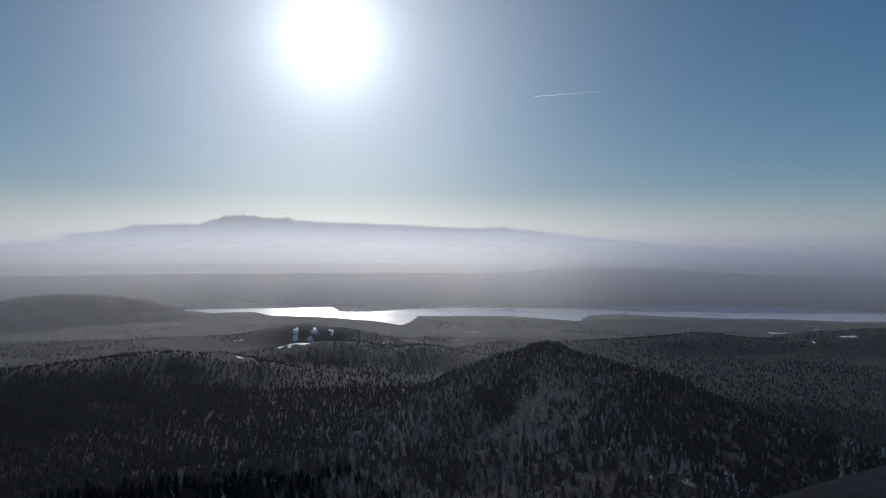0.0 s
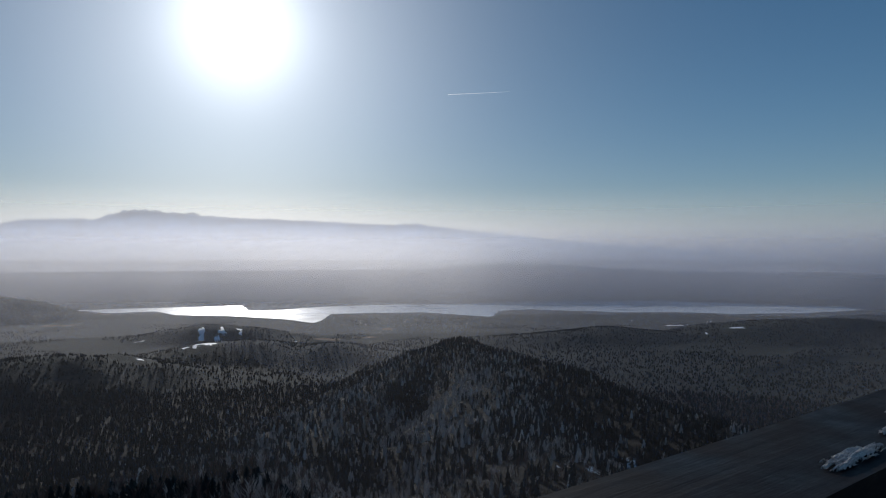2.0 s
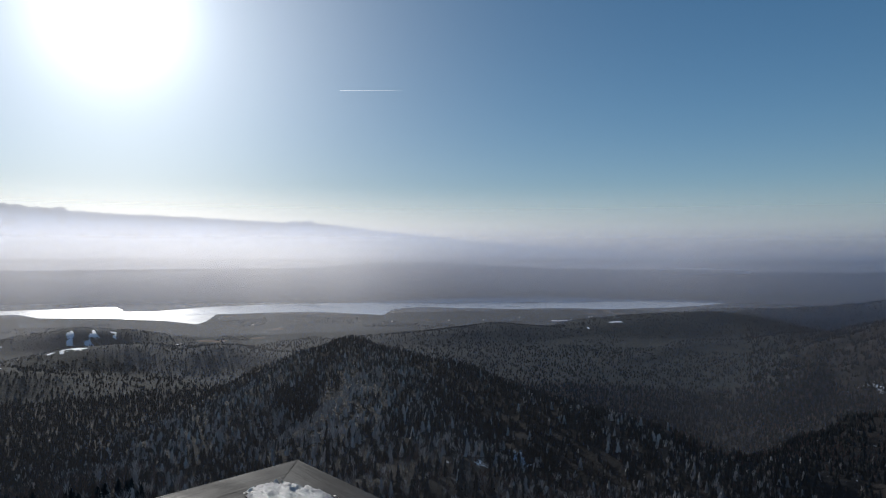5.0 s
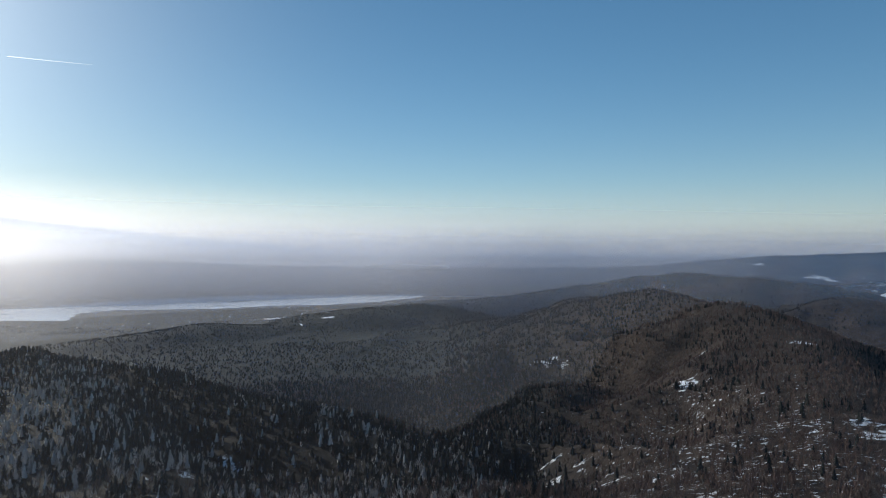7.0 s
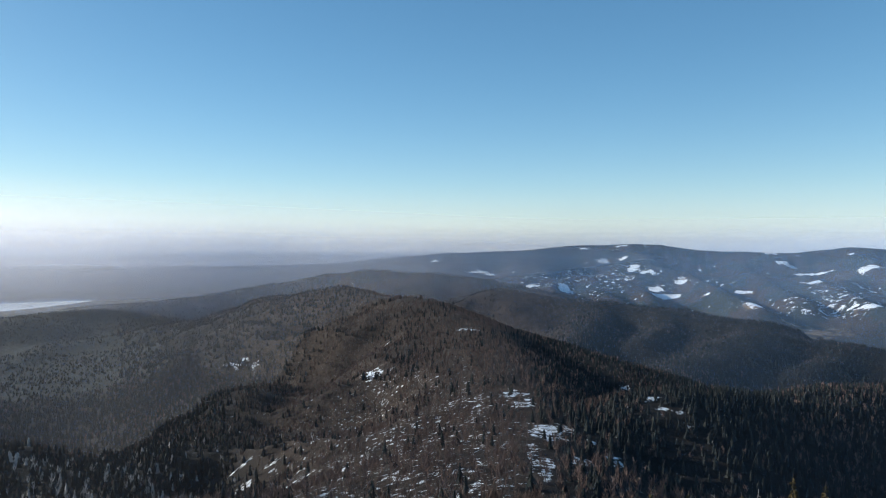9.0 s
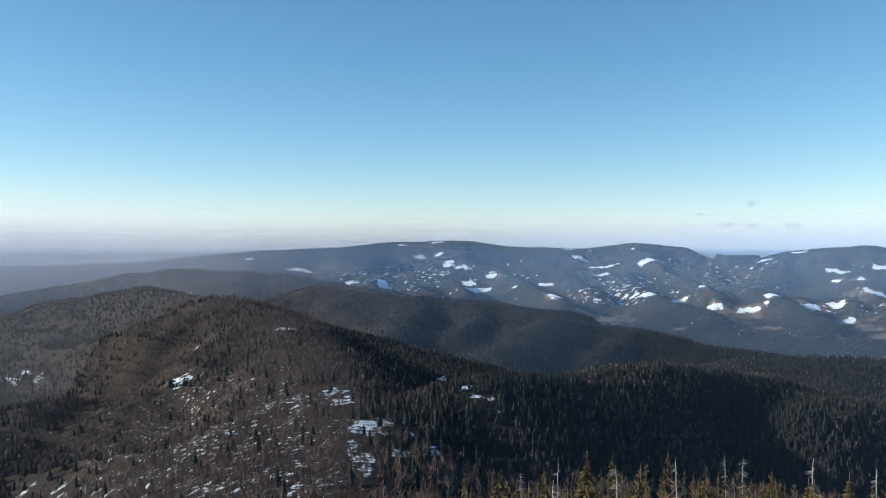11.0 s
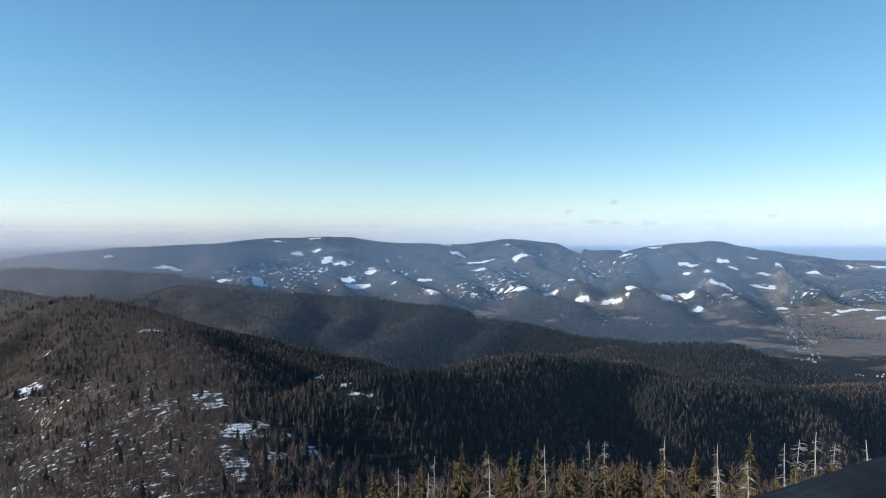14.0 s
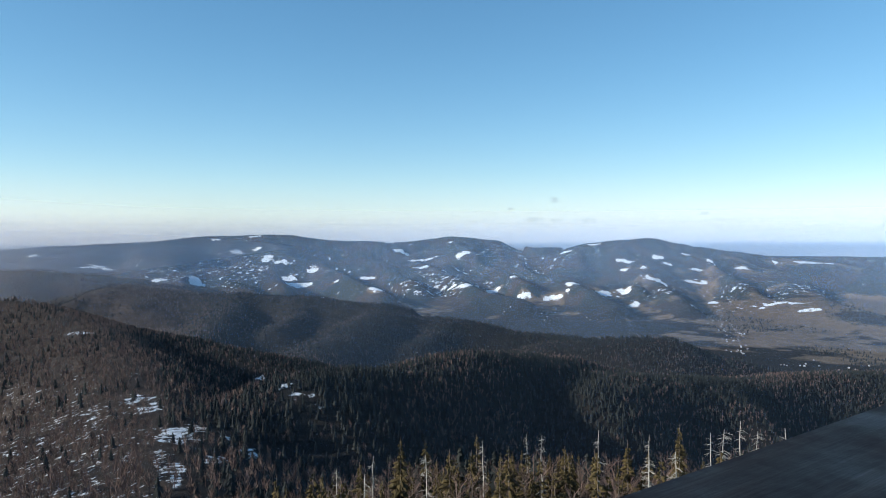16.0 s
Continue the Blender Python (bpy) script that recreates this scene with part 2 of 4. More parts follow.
# ridges: steepness of the flanks, width of the crown, crest as (bearing, distance, angle)
RIDGES = [
    (0.37, 60, [(-77, 330, -20.3), (-75.4, 560, -13.4), (-73.2, 800, -9.6),
                 (-70.5, 1150, -6.7), (-66.5, 1500, -4.7), (-63, 1700, -4.3), (-60, 2000, -3.6)]),
    (0.36, 120, [(-63, 1700, -4.4), (-59.5, 2000, -3.5), (-55.7, 2150, -4.2), (-51.5, 2200, -5.3), (-45.8, 2200, -6.3), (-40.5, 2200, -7.2)]),
    (0.42, 90, [(-66.0, 1500, -4.6), (-72.4, 1350, -6.9), (-79.3, 1150, -8.8), (-84, 1050, -9.8), (-88.5, 1000, -11.0), (-92, 900, -12.0)]),
    (0.58, 90, [(-17, 400, -20.0), (-14, 700, -13.4), (-11.5, 1050, -9.0), (-9.2, 1300, -7.55), (-8.3, 1420, -9.0)]),
    (0.52, 50, [(-9.0, 1300, -7.6), (-5, 1120, -9.4), (-1, 930, -11.7), (3, 760, -14.2), (6.8, 610, -17.0)]),
    (0.40, 50, [(-13, 1150, -8.9), (-16.5, 1020, -9.3), (-21.3, 880, -11.3), (-29, 740, -13.6), (-36.6, 640, -16.2), (-42.2, 560, -18.7)]),
    (0.42, 50, [(-61.4, 1650, -5.0), (-60.0, 1450, -7.2), (-57.2, 1250, -9.6), (-52.3, 1000, -12.2), (-48.1, 800, -15.4), (-43.0, 620, -18.2)]),
    (0.48, 40, [(-54.3, 2150, -4.5), (-48.2, 1750, -7.8), (-46.0, 1500, -9.4), (-44.0, 1250, -11.8), (-42.2, 1050, -14.8)]),
    (0.40, 50, [(-38, 2150, -7.4), (-33, 1800, -9.0), (-28, 1500, -11.3), (-25, 1300, -13.3)]),
    (0.34, 130, [(48, 1500, -8.8), (36, 1500, -8.3), (30.7, 1500, -8.05), (22.8, 1600, -7.8), (18.4, 1600, -8.8), (15.2, 1550, -10.2), (12.4, 1500, -11.5)]),
    (0.30, 100, [(16, 2000, -8.8), (14.0, 1950, -7.9), (12, 1900, -7.35), (9.1, 1900, -7.25), (5.2, 1850, -8.15), (2.2, 1800, -7.9), (-0.8, 1750, -8.5), (-3.8, 1700, -9.1)]),
    (0.26, 60, [(17.5, 2350, -7.0), (15.2, 2330, -6.2), (12.4, 2300, -5.9), (9.6, 2300, -6.2), (7.1, 2300, -7.2)]),
    (0.20, 100, [(2.7, 2000, -8.6), (-3.3, 2000, -8.2), (-15.3, 2150, -7.2), (-22, 2250, -6.3), (-27.8, 2350, -6.6), (-35.5, 2500, -5.2)]),
    (0.30, 130, [(-31, 2600, -5.8), (-35.5, 2650, -5.1), (-39.7, 2700, -4.7), (-46, 2700, -4.3), (-50, 2800, -3.75), (-54.7, 2900, -3.0), (-59.5, 2900, -2.2),
                 (-62.4, 2900, -1.85), (-67.4, 2900, -2.1), (-71.9, 2850, -2.65), (-74.4, 2800, -3.1), (-79.2, 2700, -4.1)]),
    (0.36, 110, [(-74.4, 2400, -3.5), (-79.3, 2300, -4.4), (-84, 2200, -4.7), (-88.5, 2100, -4.95), (-92.9, 2000, -5.5), (-95.8, 1950, -5.8),
                 (-99.8, 1900, -6.9), (-103.3, 1850, -7.5), (-107.3, 1800, -8.4), (-111, 1750, -9.0)]),
    (0.46, 50, [(-88, 560, -12.2), (-91.4, 600, -11.7), (-95.8, 650, -11.7), (-100.3, 710, -10.7), (-103.8, 770, -10.2), (-107.3, 850, -10.25), (-110.7, 930, -10.6),
                (-115.4, 1080, -11.3), (-119.9, 1300, -11.6)]),
    (0.44, 50, [(-114, 760, -12.4), (-116, 820, -11.9), (-119.9, 900, -11.7), (-124.2, 1020, -11.45), (-128.2, 1150, -10.8), (-132, 1300, -10.15), (-137, 1500, -9.3)]),
    (0.44, 50, [(-83, 2230, -4.6), (-81, 1850, -6.5), (-80.2, 1650, -7.8), (-77.5, 1400, -9.6)]),
    (0.46, 40, [(-87.5, 2120, -5.0), (-87.8, 1900, -6.3), (-85.6, 1750, -7.4)]),
    (0.42, 60, [(-95, 1970, -5.8), (-93.6, 1720, -7.2), (-89.5, 1500, -8.9), (-88.3, 1350, -10.4)]),
    (0.46, 40, [(-101, 1880, -7.1), (-99.5, 1720, -8.1), (-97.8, 1600, -9.1)]),
    (0.5, 30, [(-80, 4300, -0.1), (-83.5, 3500, -2.5), (-86.5, 3050, -3.9)]),
    (0.5, 30, [(-91, 4300, -0.4), (-94.5, 3600, -2.1), (-98, 2950, -4.0)]),
    (0.5, 30, [(-100.5, 4350, 0.1), (-104, 3550, -2.2), (-107.5, 3000, -3.7)]),
    (0.5, 30, [(-111, 4300, -0.7), (-113.5, 3500, -2.5), (-117, 2950, -4.0)]),
    (0.4, 30, [(-121.5, 4200, -0.8), (-123, 3500, -2.4), (-125.5, 3050, -3.9)]),
    (0.34, 80, [(-107, 1500, -9.9), (-110.7, 1500, -9.1), (-115.4, 1500, -8.6), (-118.1, 1500, -8.45), (-120.8, 1520, -9.2), (-124.2, 1560, -9.9)]),
    (0.20, 100, [(-55, 4400, -1.5), (-59.5, 4400, -1.3), (-64.4, 4400, -0.8), (-69.4, 4350, -0.4), (-74.3, 4350, -0.1), (-79.2, 4300, 0.2), (-83.8, 4300, 0.45), (-86.7, 4300, 0.40), (-89.2, 4300, 0.14),
                 (-91.7, 4300, -0.12), (-95.9, 4300, -0.2), (-100.8, 4400, 0.26), (-104.3, 4400, 0.05), (-107.8, 4350, -0.7), (-110.7, 4300, -0.66), (-113.1, 4250, -0.28),
                 (-117.2, 4200, -0.05), (-119.9, 4200, -0.48), (-124.2, 4200, -1.08), (-128.2, 4200, -1.7), (-134.3, 4200, -2.05), (-145, 4200, -2)]),
    (0.55, 30, [(-76, 4300, -0.2), (-79, 3700, -2.0), (-82, 3200, -3.4), (-84, 2900, -4.5)]),
    (0.55, 30, [(-86, 4300, -0.1), (-89, 3700, -1.7), (-92, 3100, -3.4), (-95, 2700, -4.6)]),
    (0.55, 30, [(-96, 4300, -0.3), (-98, 3600, -1.9), (-101, 3100, -3.3), (-104, 2650, -4.7), (-107, 2500, -5.3)]),
    (0.55, 30, [(-105, 4300, -0.3), (-107, 3700, -2.0), (-110, 3200, -3.3), (-113, 2750, -4.5), (-115, 2450, -5.6)]),
    (0.55, 30, [(-117, 4200, -0.2), (-117, 3700, -1.6), (-118, 3200, -3.2), (-119.5, 2800, -4.5), (-121, 2500, -5.7)]),
    (0.26, 80, [(-126, 4100, -1.8), (-128, 3500, -2.9), (-130, 2900, -4.6), (-134, 2500, -6.0)]),
    (0.5, 60, [(-121, 4800, -1.2), (-124, 4800, -1.0), (-128.2, 4800, -0.72), (-134.3, 4800, -1.0), (-145, 4800, -1.0)]),
    (0.25, 100, [(45, 3300, -3.4), (34.3, 3300, -3.56), (32.2, 3300, -3.05), (30.7, 3300, -2.9), (28.8, 3300, -3.0), (25.7, 3350, -3.9), (23.5, 3400, -4.5)]),
    (0.25, 80, [(34, 4400, -1.9), (28.1, 4400, -1.9), (20.7, 4350, -1.7), (17.1, 4350, -2.2), (9.6, 4300, -1.9), (4.2, 4300, -1.75), (-0.8, 4300, -1.9),
                (-5.8, 4350, -1.4), (-9, 4300, -1.1), (-13, 4300, -0.85), (-16.7, 4300, -0.85), (-22, 4300, -1.2), (-28, 4300, -1.6)]),
]
# lake shores: bearing and distance of the near and the far one
NEAR_SHORE = [(26, 4300), (25.3, 4260), (22.4, 3560), (16.2, 3560), (14.8, 3310), (11.0, 3200), (6.6, 2990), (3.7, 2765), (2.9, 2900), (2.2, 3180), (-5.8, 3220),
              (-10.4, 3050), (-11.8, 2990), (-12.6, 3330), (-15.4, 3430), (-19, 3350), (-23, 3340), (-27, 3420), (-31.6, 3440), (-36.3, 3620), (-40.2, 3960), (-41.3, 4228)]
FAR_SHORE = [(26, 4310), (25.3, 4290), (23.4, 3840), (18.4, 3840), (14.8, 3800), (9.7, 3860), (9.1, 3500), (6.6, 3490), (3.2, 3640), (-3.3, 3730),
             (-10.6, 3800), (-19, 4130), (-23, 4180), (-27, 4290), (-31.6, 4180), (-36.3, 4230), (-40.2, 4270), (-41.3, 4232)]
LAKE_Z, PLAIN_Z = -270.0, -266.0


def polar(x, y):
    return np.degrees(np.arctan2(-x, y)), np.hypot(x, y)


def curve(pairs, az):
    p = sorted(pairs)
    return np.interp(az, [a for a, _ in p], [b for _, b in p], left=-1, right=-1)


def land(x, y):
    """Height of the ground at the places x, y."""
    x, y = np.asarray(x, float), np.asarray(y, float)
    az, r = polar(x, y)
    wob = fbm(x, y, 260, 3, 40) * 35
    u = np.clip((r - 3800) / 1100, 0, 1)
    rise = u * u * (3 - 2 * u)
    base = PLAIN_Z + rise * (EYE + 4900 * math.tan(radians(-0.35)) - PLAIN_Z)
    # valley side of the distant plain stays low behind the lake
    near, far = curve(NEAR_SHORE, az), curve(FAR_SHORE, az)
    inside = np.minimum(r + wob * 0.6 - near, far - r - wob * 0.6)
    inside = np.where(near > 0, inside, -500)
    k = 9.0
    # the summit: steep to the south and west, a shoulder to the north
    fall = np.interp(az, [-180, -100, -84, 0, 8, 180], [0.19, 0.19, 0.335, 0.335, 0.27, 0.27])
    beyond = np.interp(az, [-180, -100, -84, 180], [0.42, 0.42, 0.36, 0.36])
    cone = -fall * np.minimum(r, 105) - np.maximum(r - 105, 0) * np.where(az < -84, beyond, fall) - 0.5
    acc = 1 + np.exp(np.clip((cone - base) / k, -40, 60))
    best = np.maximum(base, cone)
    under = 30.0 * acc
    for steep, crown, pts in RIDGES:
        p = np.array([spot(*q) for q in pts])
        zz, low = np.full_like(x, -1e9), np.zeros_like(x)
        for a, b in zip(p[:-1], p[1:]):
            d = b - a
            s = np.clip(((x - a[0]) * d[0] + (y - a[1]) * d[1]) / (d[0] ** 2 + d[1] ** 2 + 1e-9), 0, 1)
            dist = np.hypot(x - a[0] - s * d[0], y - a[1] - s * d[1])
            lee = np.clip(0.5 + ((x - a[0] - s * d[0]) * SUN_DIR.x + (y - a[1] - s * d[1]) * SUN_DIR.y) / (dist + 1) * 0.8, 0, 1)
            slope = steep * (1.65 - 0.65 * lee) 
            drop = slope * (np.sqrt(dist * dist + crown * crown) - crown)
            here = a[2] + s * d[2] - drop
            low = np.where(here > zz, drop, low)
            zz = np.maximum(zz, here)
        weight = np.exp(np.clip((zz - base) / k, -40, 60))
        acc = acc + weight
        under = under + weight * low
        best = np.maximum(best, zz)
    z = base + k * np.log(acc)
    hill = np.clip((best - base) / 60, 0.12, 1)
    rough = np.clip((r - 150) / 500, 0.03, 1)
    far = np.clip((r - 2300) / 900, 0, 1)
    side = np.clip(under / acc / 40, 0.1, 1) * hill
    z = z + hill * rough * fbm(x, y, 260, 4, 3) * 9
    z = z + side * rough * (1 - far) * (10 - np.abs(fbm(x, y, 330, 4, 11)) * 95)
    z = z + side * far * (14 - np.abs(fbm(x, y, 560, 4, 13)) * 190) * np.clip((4700 - r) / 400, 0, 1)
    dip = np.clip(inside / 50, -1, 1)
    z = np.where(inside > -60, np.minimum(z, PLAIN_Z + 2 - (dip + 1) * 5), z)
    z = np.where(inside <= 0, np.maximum(z, LAKE_Z + 2.5), z)
    return z


def meet(az, el):
    """Where the line of sight at this bearing and angle first meets the ground."""
    r = np.geomspace(30, 4880, 1500)
    a = radians(az)
    below = np.nonzero(land(-r * math.sin(a), r * math.cos(a)) > EYE + r * math.tan(radians(el)))[0]
    return float(r[below[0]]) if len(below) else 4800.0


# snow-covered clearings in the near woods, and fields far off: bearing, angle, half width and half depth in metres
CLEARINGS = [(-41.0, -11.42, 19, 30), (-43.5, -9.87, 31, 37), (-50.5, -9.8, 32, 13), (-52.5, -10.12, 10, 30), (-56.6, -8.16, 30, 7), (-50.3, -13.16, 10, 8),
             (-49.4, -16.0, 3, 30), (-51.0, -18.18, 14, 6), (-53.7, -18.61, 13, 6), (-56.2, -19.17, 10, 7), (-51.4, -19.52, 11, 13), (-54.0, -17.8, 8, 15),
             (-64.0, -4.0, 59, 18), (-62.4, -10.69, 13, 30), (-63.5, -8.55, 21, 14), (-70.3, -7.14, 27, 30)]
GULLY = [(-74.8, -12.43, 15, 32), (-75.8, -13.44, 10, 21), (-77.7, -15.6, 19, 26), (-79.4, -15.13, 10, 17), (-76.5, -17.44, 5, 39), (-77.7, -18.58, 5, 36),
         (-83.4, -17.65, 8, 17), (-88.5, -13.2, 17, 9), (-89.5, -14.14, 8, 8), (-81.5, -16.2, 8, 14), (-84.3, -11.6, 14, 8), (-86.2, -12.3, 12, 8),
         (-80.5, -17.8, 9, 12)]
GLADES = [(-17.3, -17.98, 9, 21), (-23.5, -18.04, 12, 30), (-20.2, -17.94, 6, 10), (-28.9, -19.19, 8, 6), (-40.8, -11.64, 18, 16), (-43.2, -10.06, 16, 21),
          (-51.3, -9.87, 25, 7)]
FIELDS = [(12.8, -6.64, 14, 70), (11.1, -6.37, 18, 60), (9.8, -6.64, 14, 70), (13.1, -7.61, 57, 26), (11.5, -7.06, 19, 70), (17.3, -7.1, 49, 23),
          (18.2, -8.23, 43, 16), (17.1, -8.52, 17, 20), (5.1, -7.62, 13, 70), (11.8, -2.78, 54, 16), (-31.8, -5.98, 36, 29), (-27.1, -5.99, 60, 42),
          (-29.6, -6.54, 12, 16), (-35.7, -2.75, 60, 9)]
FIELDS_SOUTH = [(-66.8, -1.79, 69, 42), (-68.0, -1.19, 32, 16), (-71.6, -2.05, 101, 33), (-72.7, -2.34, 33, 26), (-76.5, -3.24, 60, 23), (-79.1, -3.39, 43, 23),
                (-82.5, -1.12, 52, 27), (-83.9, -0.88, 34, 16), (-84.9, -1.62, 55, 42), (-86.1, -2.02, 47, 16), (-86.8, -3.4, 49, 42), (-88.7, -2.72, 34, 42),
                (-90.7, -3.62, 47, 16), (-93.2, -3.48, 53, 17), (-94.4, -4.38, 49, 42), (-87.5, -3.99, 84, 33), (-80.9, -0.0, 29, 16), (-83.9, 0.29, 36, 42),
                (-89.2, 0.1, 74, 22), (-95.4, -0.3, 37, 42), (-96.7, -1.4, 54, 28)]
FIELDS_FAR = [(-96.2, -1.05, 25, 16), (-98.4, -1.89, 87, 27), (-98.4, -2.49, 45, 42), (-101.7, -1.24, 57, 42), (-104.2, -0.0, 54, 42), (-100.7, -0.3, 22, 42),
              (-101.9, -2.97, 79, 16), (-100.2, -2.83, 20, 42), (-102.1, -4.01, 50, 42), (-100.9, -4.22, 39, 20), (-104.4, -4.63, 60, 16), (-107.0, -5.18, 38, 42),
              (-106.3, -3.33, 14, 42), (-111.3, -3.89, 36, 40), (-110.1, -4.97, 63, 40), (-113.6, -4.74, 71, 42), (-115.6, -4.59, 39, 42), (-116.5, -5.63, 31, 38),
              (-118.4, -4.92, 85, 19), (-119.7, -5.01, 24, 18)]
FIELDS_EAST = [(-115.8, -2.02, 81, 25), (-117.1, -2.46, 30, 42), (-118.4, -1.75, 33, 32), (-115.6, -2.72, 37, 24), (-119.0, -2.11, 19, 25), (-120.5, -1.41, 27, 27),
               (-121.3, -2.61, 54, 42), (-121.1, -3.65, 53, 40), (-118.4, -3.59, 57, 42), (-124.8, -2.44, 40, 19), (-124.3, -1.67, 68, 20), (-127.1, -1.96, 25, 16),
               (-110.8, -1.21, 61, 42), (-113.1, -0.53, 72, 21), (-122.5, -1.92, 20, 42), (-121.3, -5.75, 36, 42), (-127.8, -5.11, 111, 42), (-129.2, -5.53, 70, 28),
               (-129.6, -1.95, 89, 42), (-122.5, -5.25, 26, 42)]


def blobs(x, y, rows, soft=0.9, front=0.0):
    """How far inside the listed patches each place lies. front: also counts what stands this high before a patch, as seen from the tower."""
    out = np.zeros_like(x)
    ragged = fbm(x, y, 60, 2, 60) * 0.4 + fbm(x, y, 17, 2, 63) * 0.7
    for az, el, w, d in rows:
        r0 = meet(az, el)
        a = radians(az)
        du = (-x * math.cos(a) - y * math.sin(a)) / w
        dv = -x * math.sin(a) + y * math.cos(a) - r0
        dv = np.where(dv < 0, dv / (d + front / math.tan(radians(max(3.0, -el)))), dv / d)
        q = np.sqrt(du * du + dv * dv) + ragged
        out = np.maximum(out, np.clip((1.45 - q) / soft, 0, 1))
    return out


def link_mesh(name, verts, faces, material_, parent=None, label="", smooth=False, **tags):
    me = bpy.data.meshes.new(name)
    me.from_pydata(verts, [], faces)
    me.materials.append(material_)
    if smooth:
        me.polygons.foreach_set("use_smooth", np.ones(len(me.polygons), bool))
    ob = new(name, me)
    if parent:
        ob.parent = parent
    return tagged(ob, label, **tags)


def raw_mesh(name, verts, tris, material_, values, attr="tint"):
    me = bpy.data.meshes.new(name)
    n, f, k = len(verts), len(tris), tris.shape[1]
    me.vertices.add(n)
    me.vertices.foreach_set("co", verts.astype(np.float32).ravel())
    me.loops.add(f * k)
    me.loops.foreach_set("vertex_index", tris.astype(np.int32).ravel())
    me.polygons.add(f)
    me.polygons.foreach_set("loop_start", np.arange(0, f * k, k, dtype=np.int32))
    me.update(calc_edges=True)
    for a, v in (values if isinstance(values, dict) else {attr: values}).items():
        me.attributes.new(a, "FLOAT", "POINT").data.foreach_set("value", v.astype(np.float32))
    me.materials.append(material_)
    return new(name, me)


def build_ground():
    az = np.concatenate([np.arange(40, -140, -0.3), np.arange(-140, -320, -3.0)])
    r = np.concatenate([[0.5], np.geomspace(12, 2900, 360), np.linspace(2925, 4500, 64), np.linspace(4520, 4930, 24)])
    A, Rr = np.meshgrid(np.radians(az), r, indexing="ij")
    x, y = (-Rr * np.sin(A)).ravel(), (Rr * np.cos(A)).ravel()
    z = land(x, y)
    na, nr = len(az), len(r)
    i, j = np.meshgrid(np.arange(na), np.arange(nr - 1), indexing="ij")
    i2 = (i + 1) % na
    quads = np.stack([i * nr + j, i * nr + j + 1, i2 * nr + j + 1, i2 * nr + j], -1).reshape(-1, 4)[:, ::-1]
    bear, rr = polar(x, y)
    snow = 0.34 + 0.08 * fbm(x, y, 300, 3, 70)
    spine = np.clip(1 - np.abs(bear + 64) / 15, 0, 1) * np.clip((1000 - rr) / 400, 0, 1)
    snow = snow + 0.14 * np.clip(spine * 2, 0, 1)
    near_c = blobs(x, y, CLEARINGS + GULLY + GLADES)
    fields = blobs(x, y, [(a, e, 0.95 * w, 0.72 * d) for a, e, w, d in FIELDS + FIELDS_SOUTH + FIELDS_FAR + FIELDS_EAST])
    open_land = blobs(x, y, [(a, e, 2.6 * w, 2.6 * d) for a, e, w, d in FIELDS_SOUTH + FIELDS_FAR + FIELDS_EAST], 1.2)
    snow = np.maximum(snow, np.maximum(near_c * 0.55, fields * 0.78))
    far = np.where(bear > -45, np.clip((rr - 1350) / 150, 0, 1), np.clip((rr - 2300) / 500, 0, 1))
    # beech litter in the middle bearings; elsewhere the shaded floor colour stays
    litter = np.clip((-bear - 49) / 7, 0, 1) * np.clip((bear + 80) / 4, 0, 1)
    plain = np.clip((PLAIN_Z + 25 - z) / 20, 0, 1) * np.clip((rr - 1500) / 300, 0, 1)
    meadow = np.clip(plain * 0.30 + 0.3 * fields + 0.30 * open_land + np.clip((bear + 118) / -8, 0, 1) * np.clip((rr - 1600) / 300, 0, 1) * 0.3 + 0.14 * np.clip((-bear - 84) / 10, 0, 1) * np.clip((rr - 2300) / 200, 0, 1) * np.clip((3900 - rr) / 400, 0, 1), 0, 1)
    snow = np.where((rr > np.where(bear > -45, 1350, 2300)) & (bear > -60), np.minimum(snow, np.maximum(fields * 0.68, 0.2)), snow)
    hills = np.clip((-bear - 66) / 8, 0, 1) * np.clip((rr - 2500) / 300, 0, 1) * np.clip((z + 255) / 20, 0, 1)
    snow = np.maximum(snow, hills * (0.375 + 0.12 * fbm(x, y, 500, 2, 77)))
    # brown stands fade out sunward, so the backlit side is coloured dark
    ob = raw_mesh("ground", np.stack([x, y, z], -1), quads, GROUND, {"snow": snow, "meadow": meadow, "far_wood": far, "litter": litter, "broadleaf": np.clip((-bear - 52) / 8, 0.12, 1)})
    ob.data.polygons.foreach_set("use_smooth", np.ones(len(ob.data.polygons), bool))
    tagged(ob, "wooded winter hills and valleys with patches of snow", "ground", kind="structure")


build_ground()


def build_lake():
    az = np.radians(np.arange(28, -44, -1.0))
    verts, faces = [], []
    for a in az:
        for r in (2600, 4700):
            verts.append((-r * math.sin(a), r * math.cos(a), LAKE_Z))
    for i in range(len(az) - 1):
        faces.append((2 * i, 2 * i + 2, 2 * i + 3, 2 * i + 1))
    link_mesh("water", verts, faces, WATER, label="long lake glittering under the low sun, its sky reflection painted pale", category="lake", kind="structure")


build_lake()


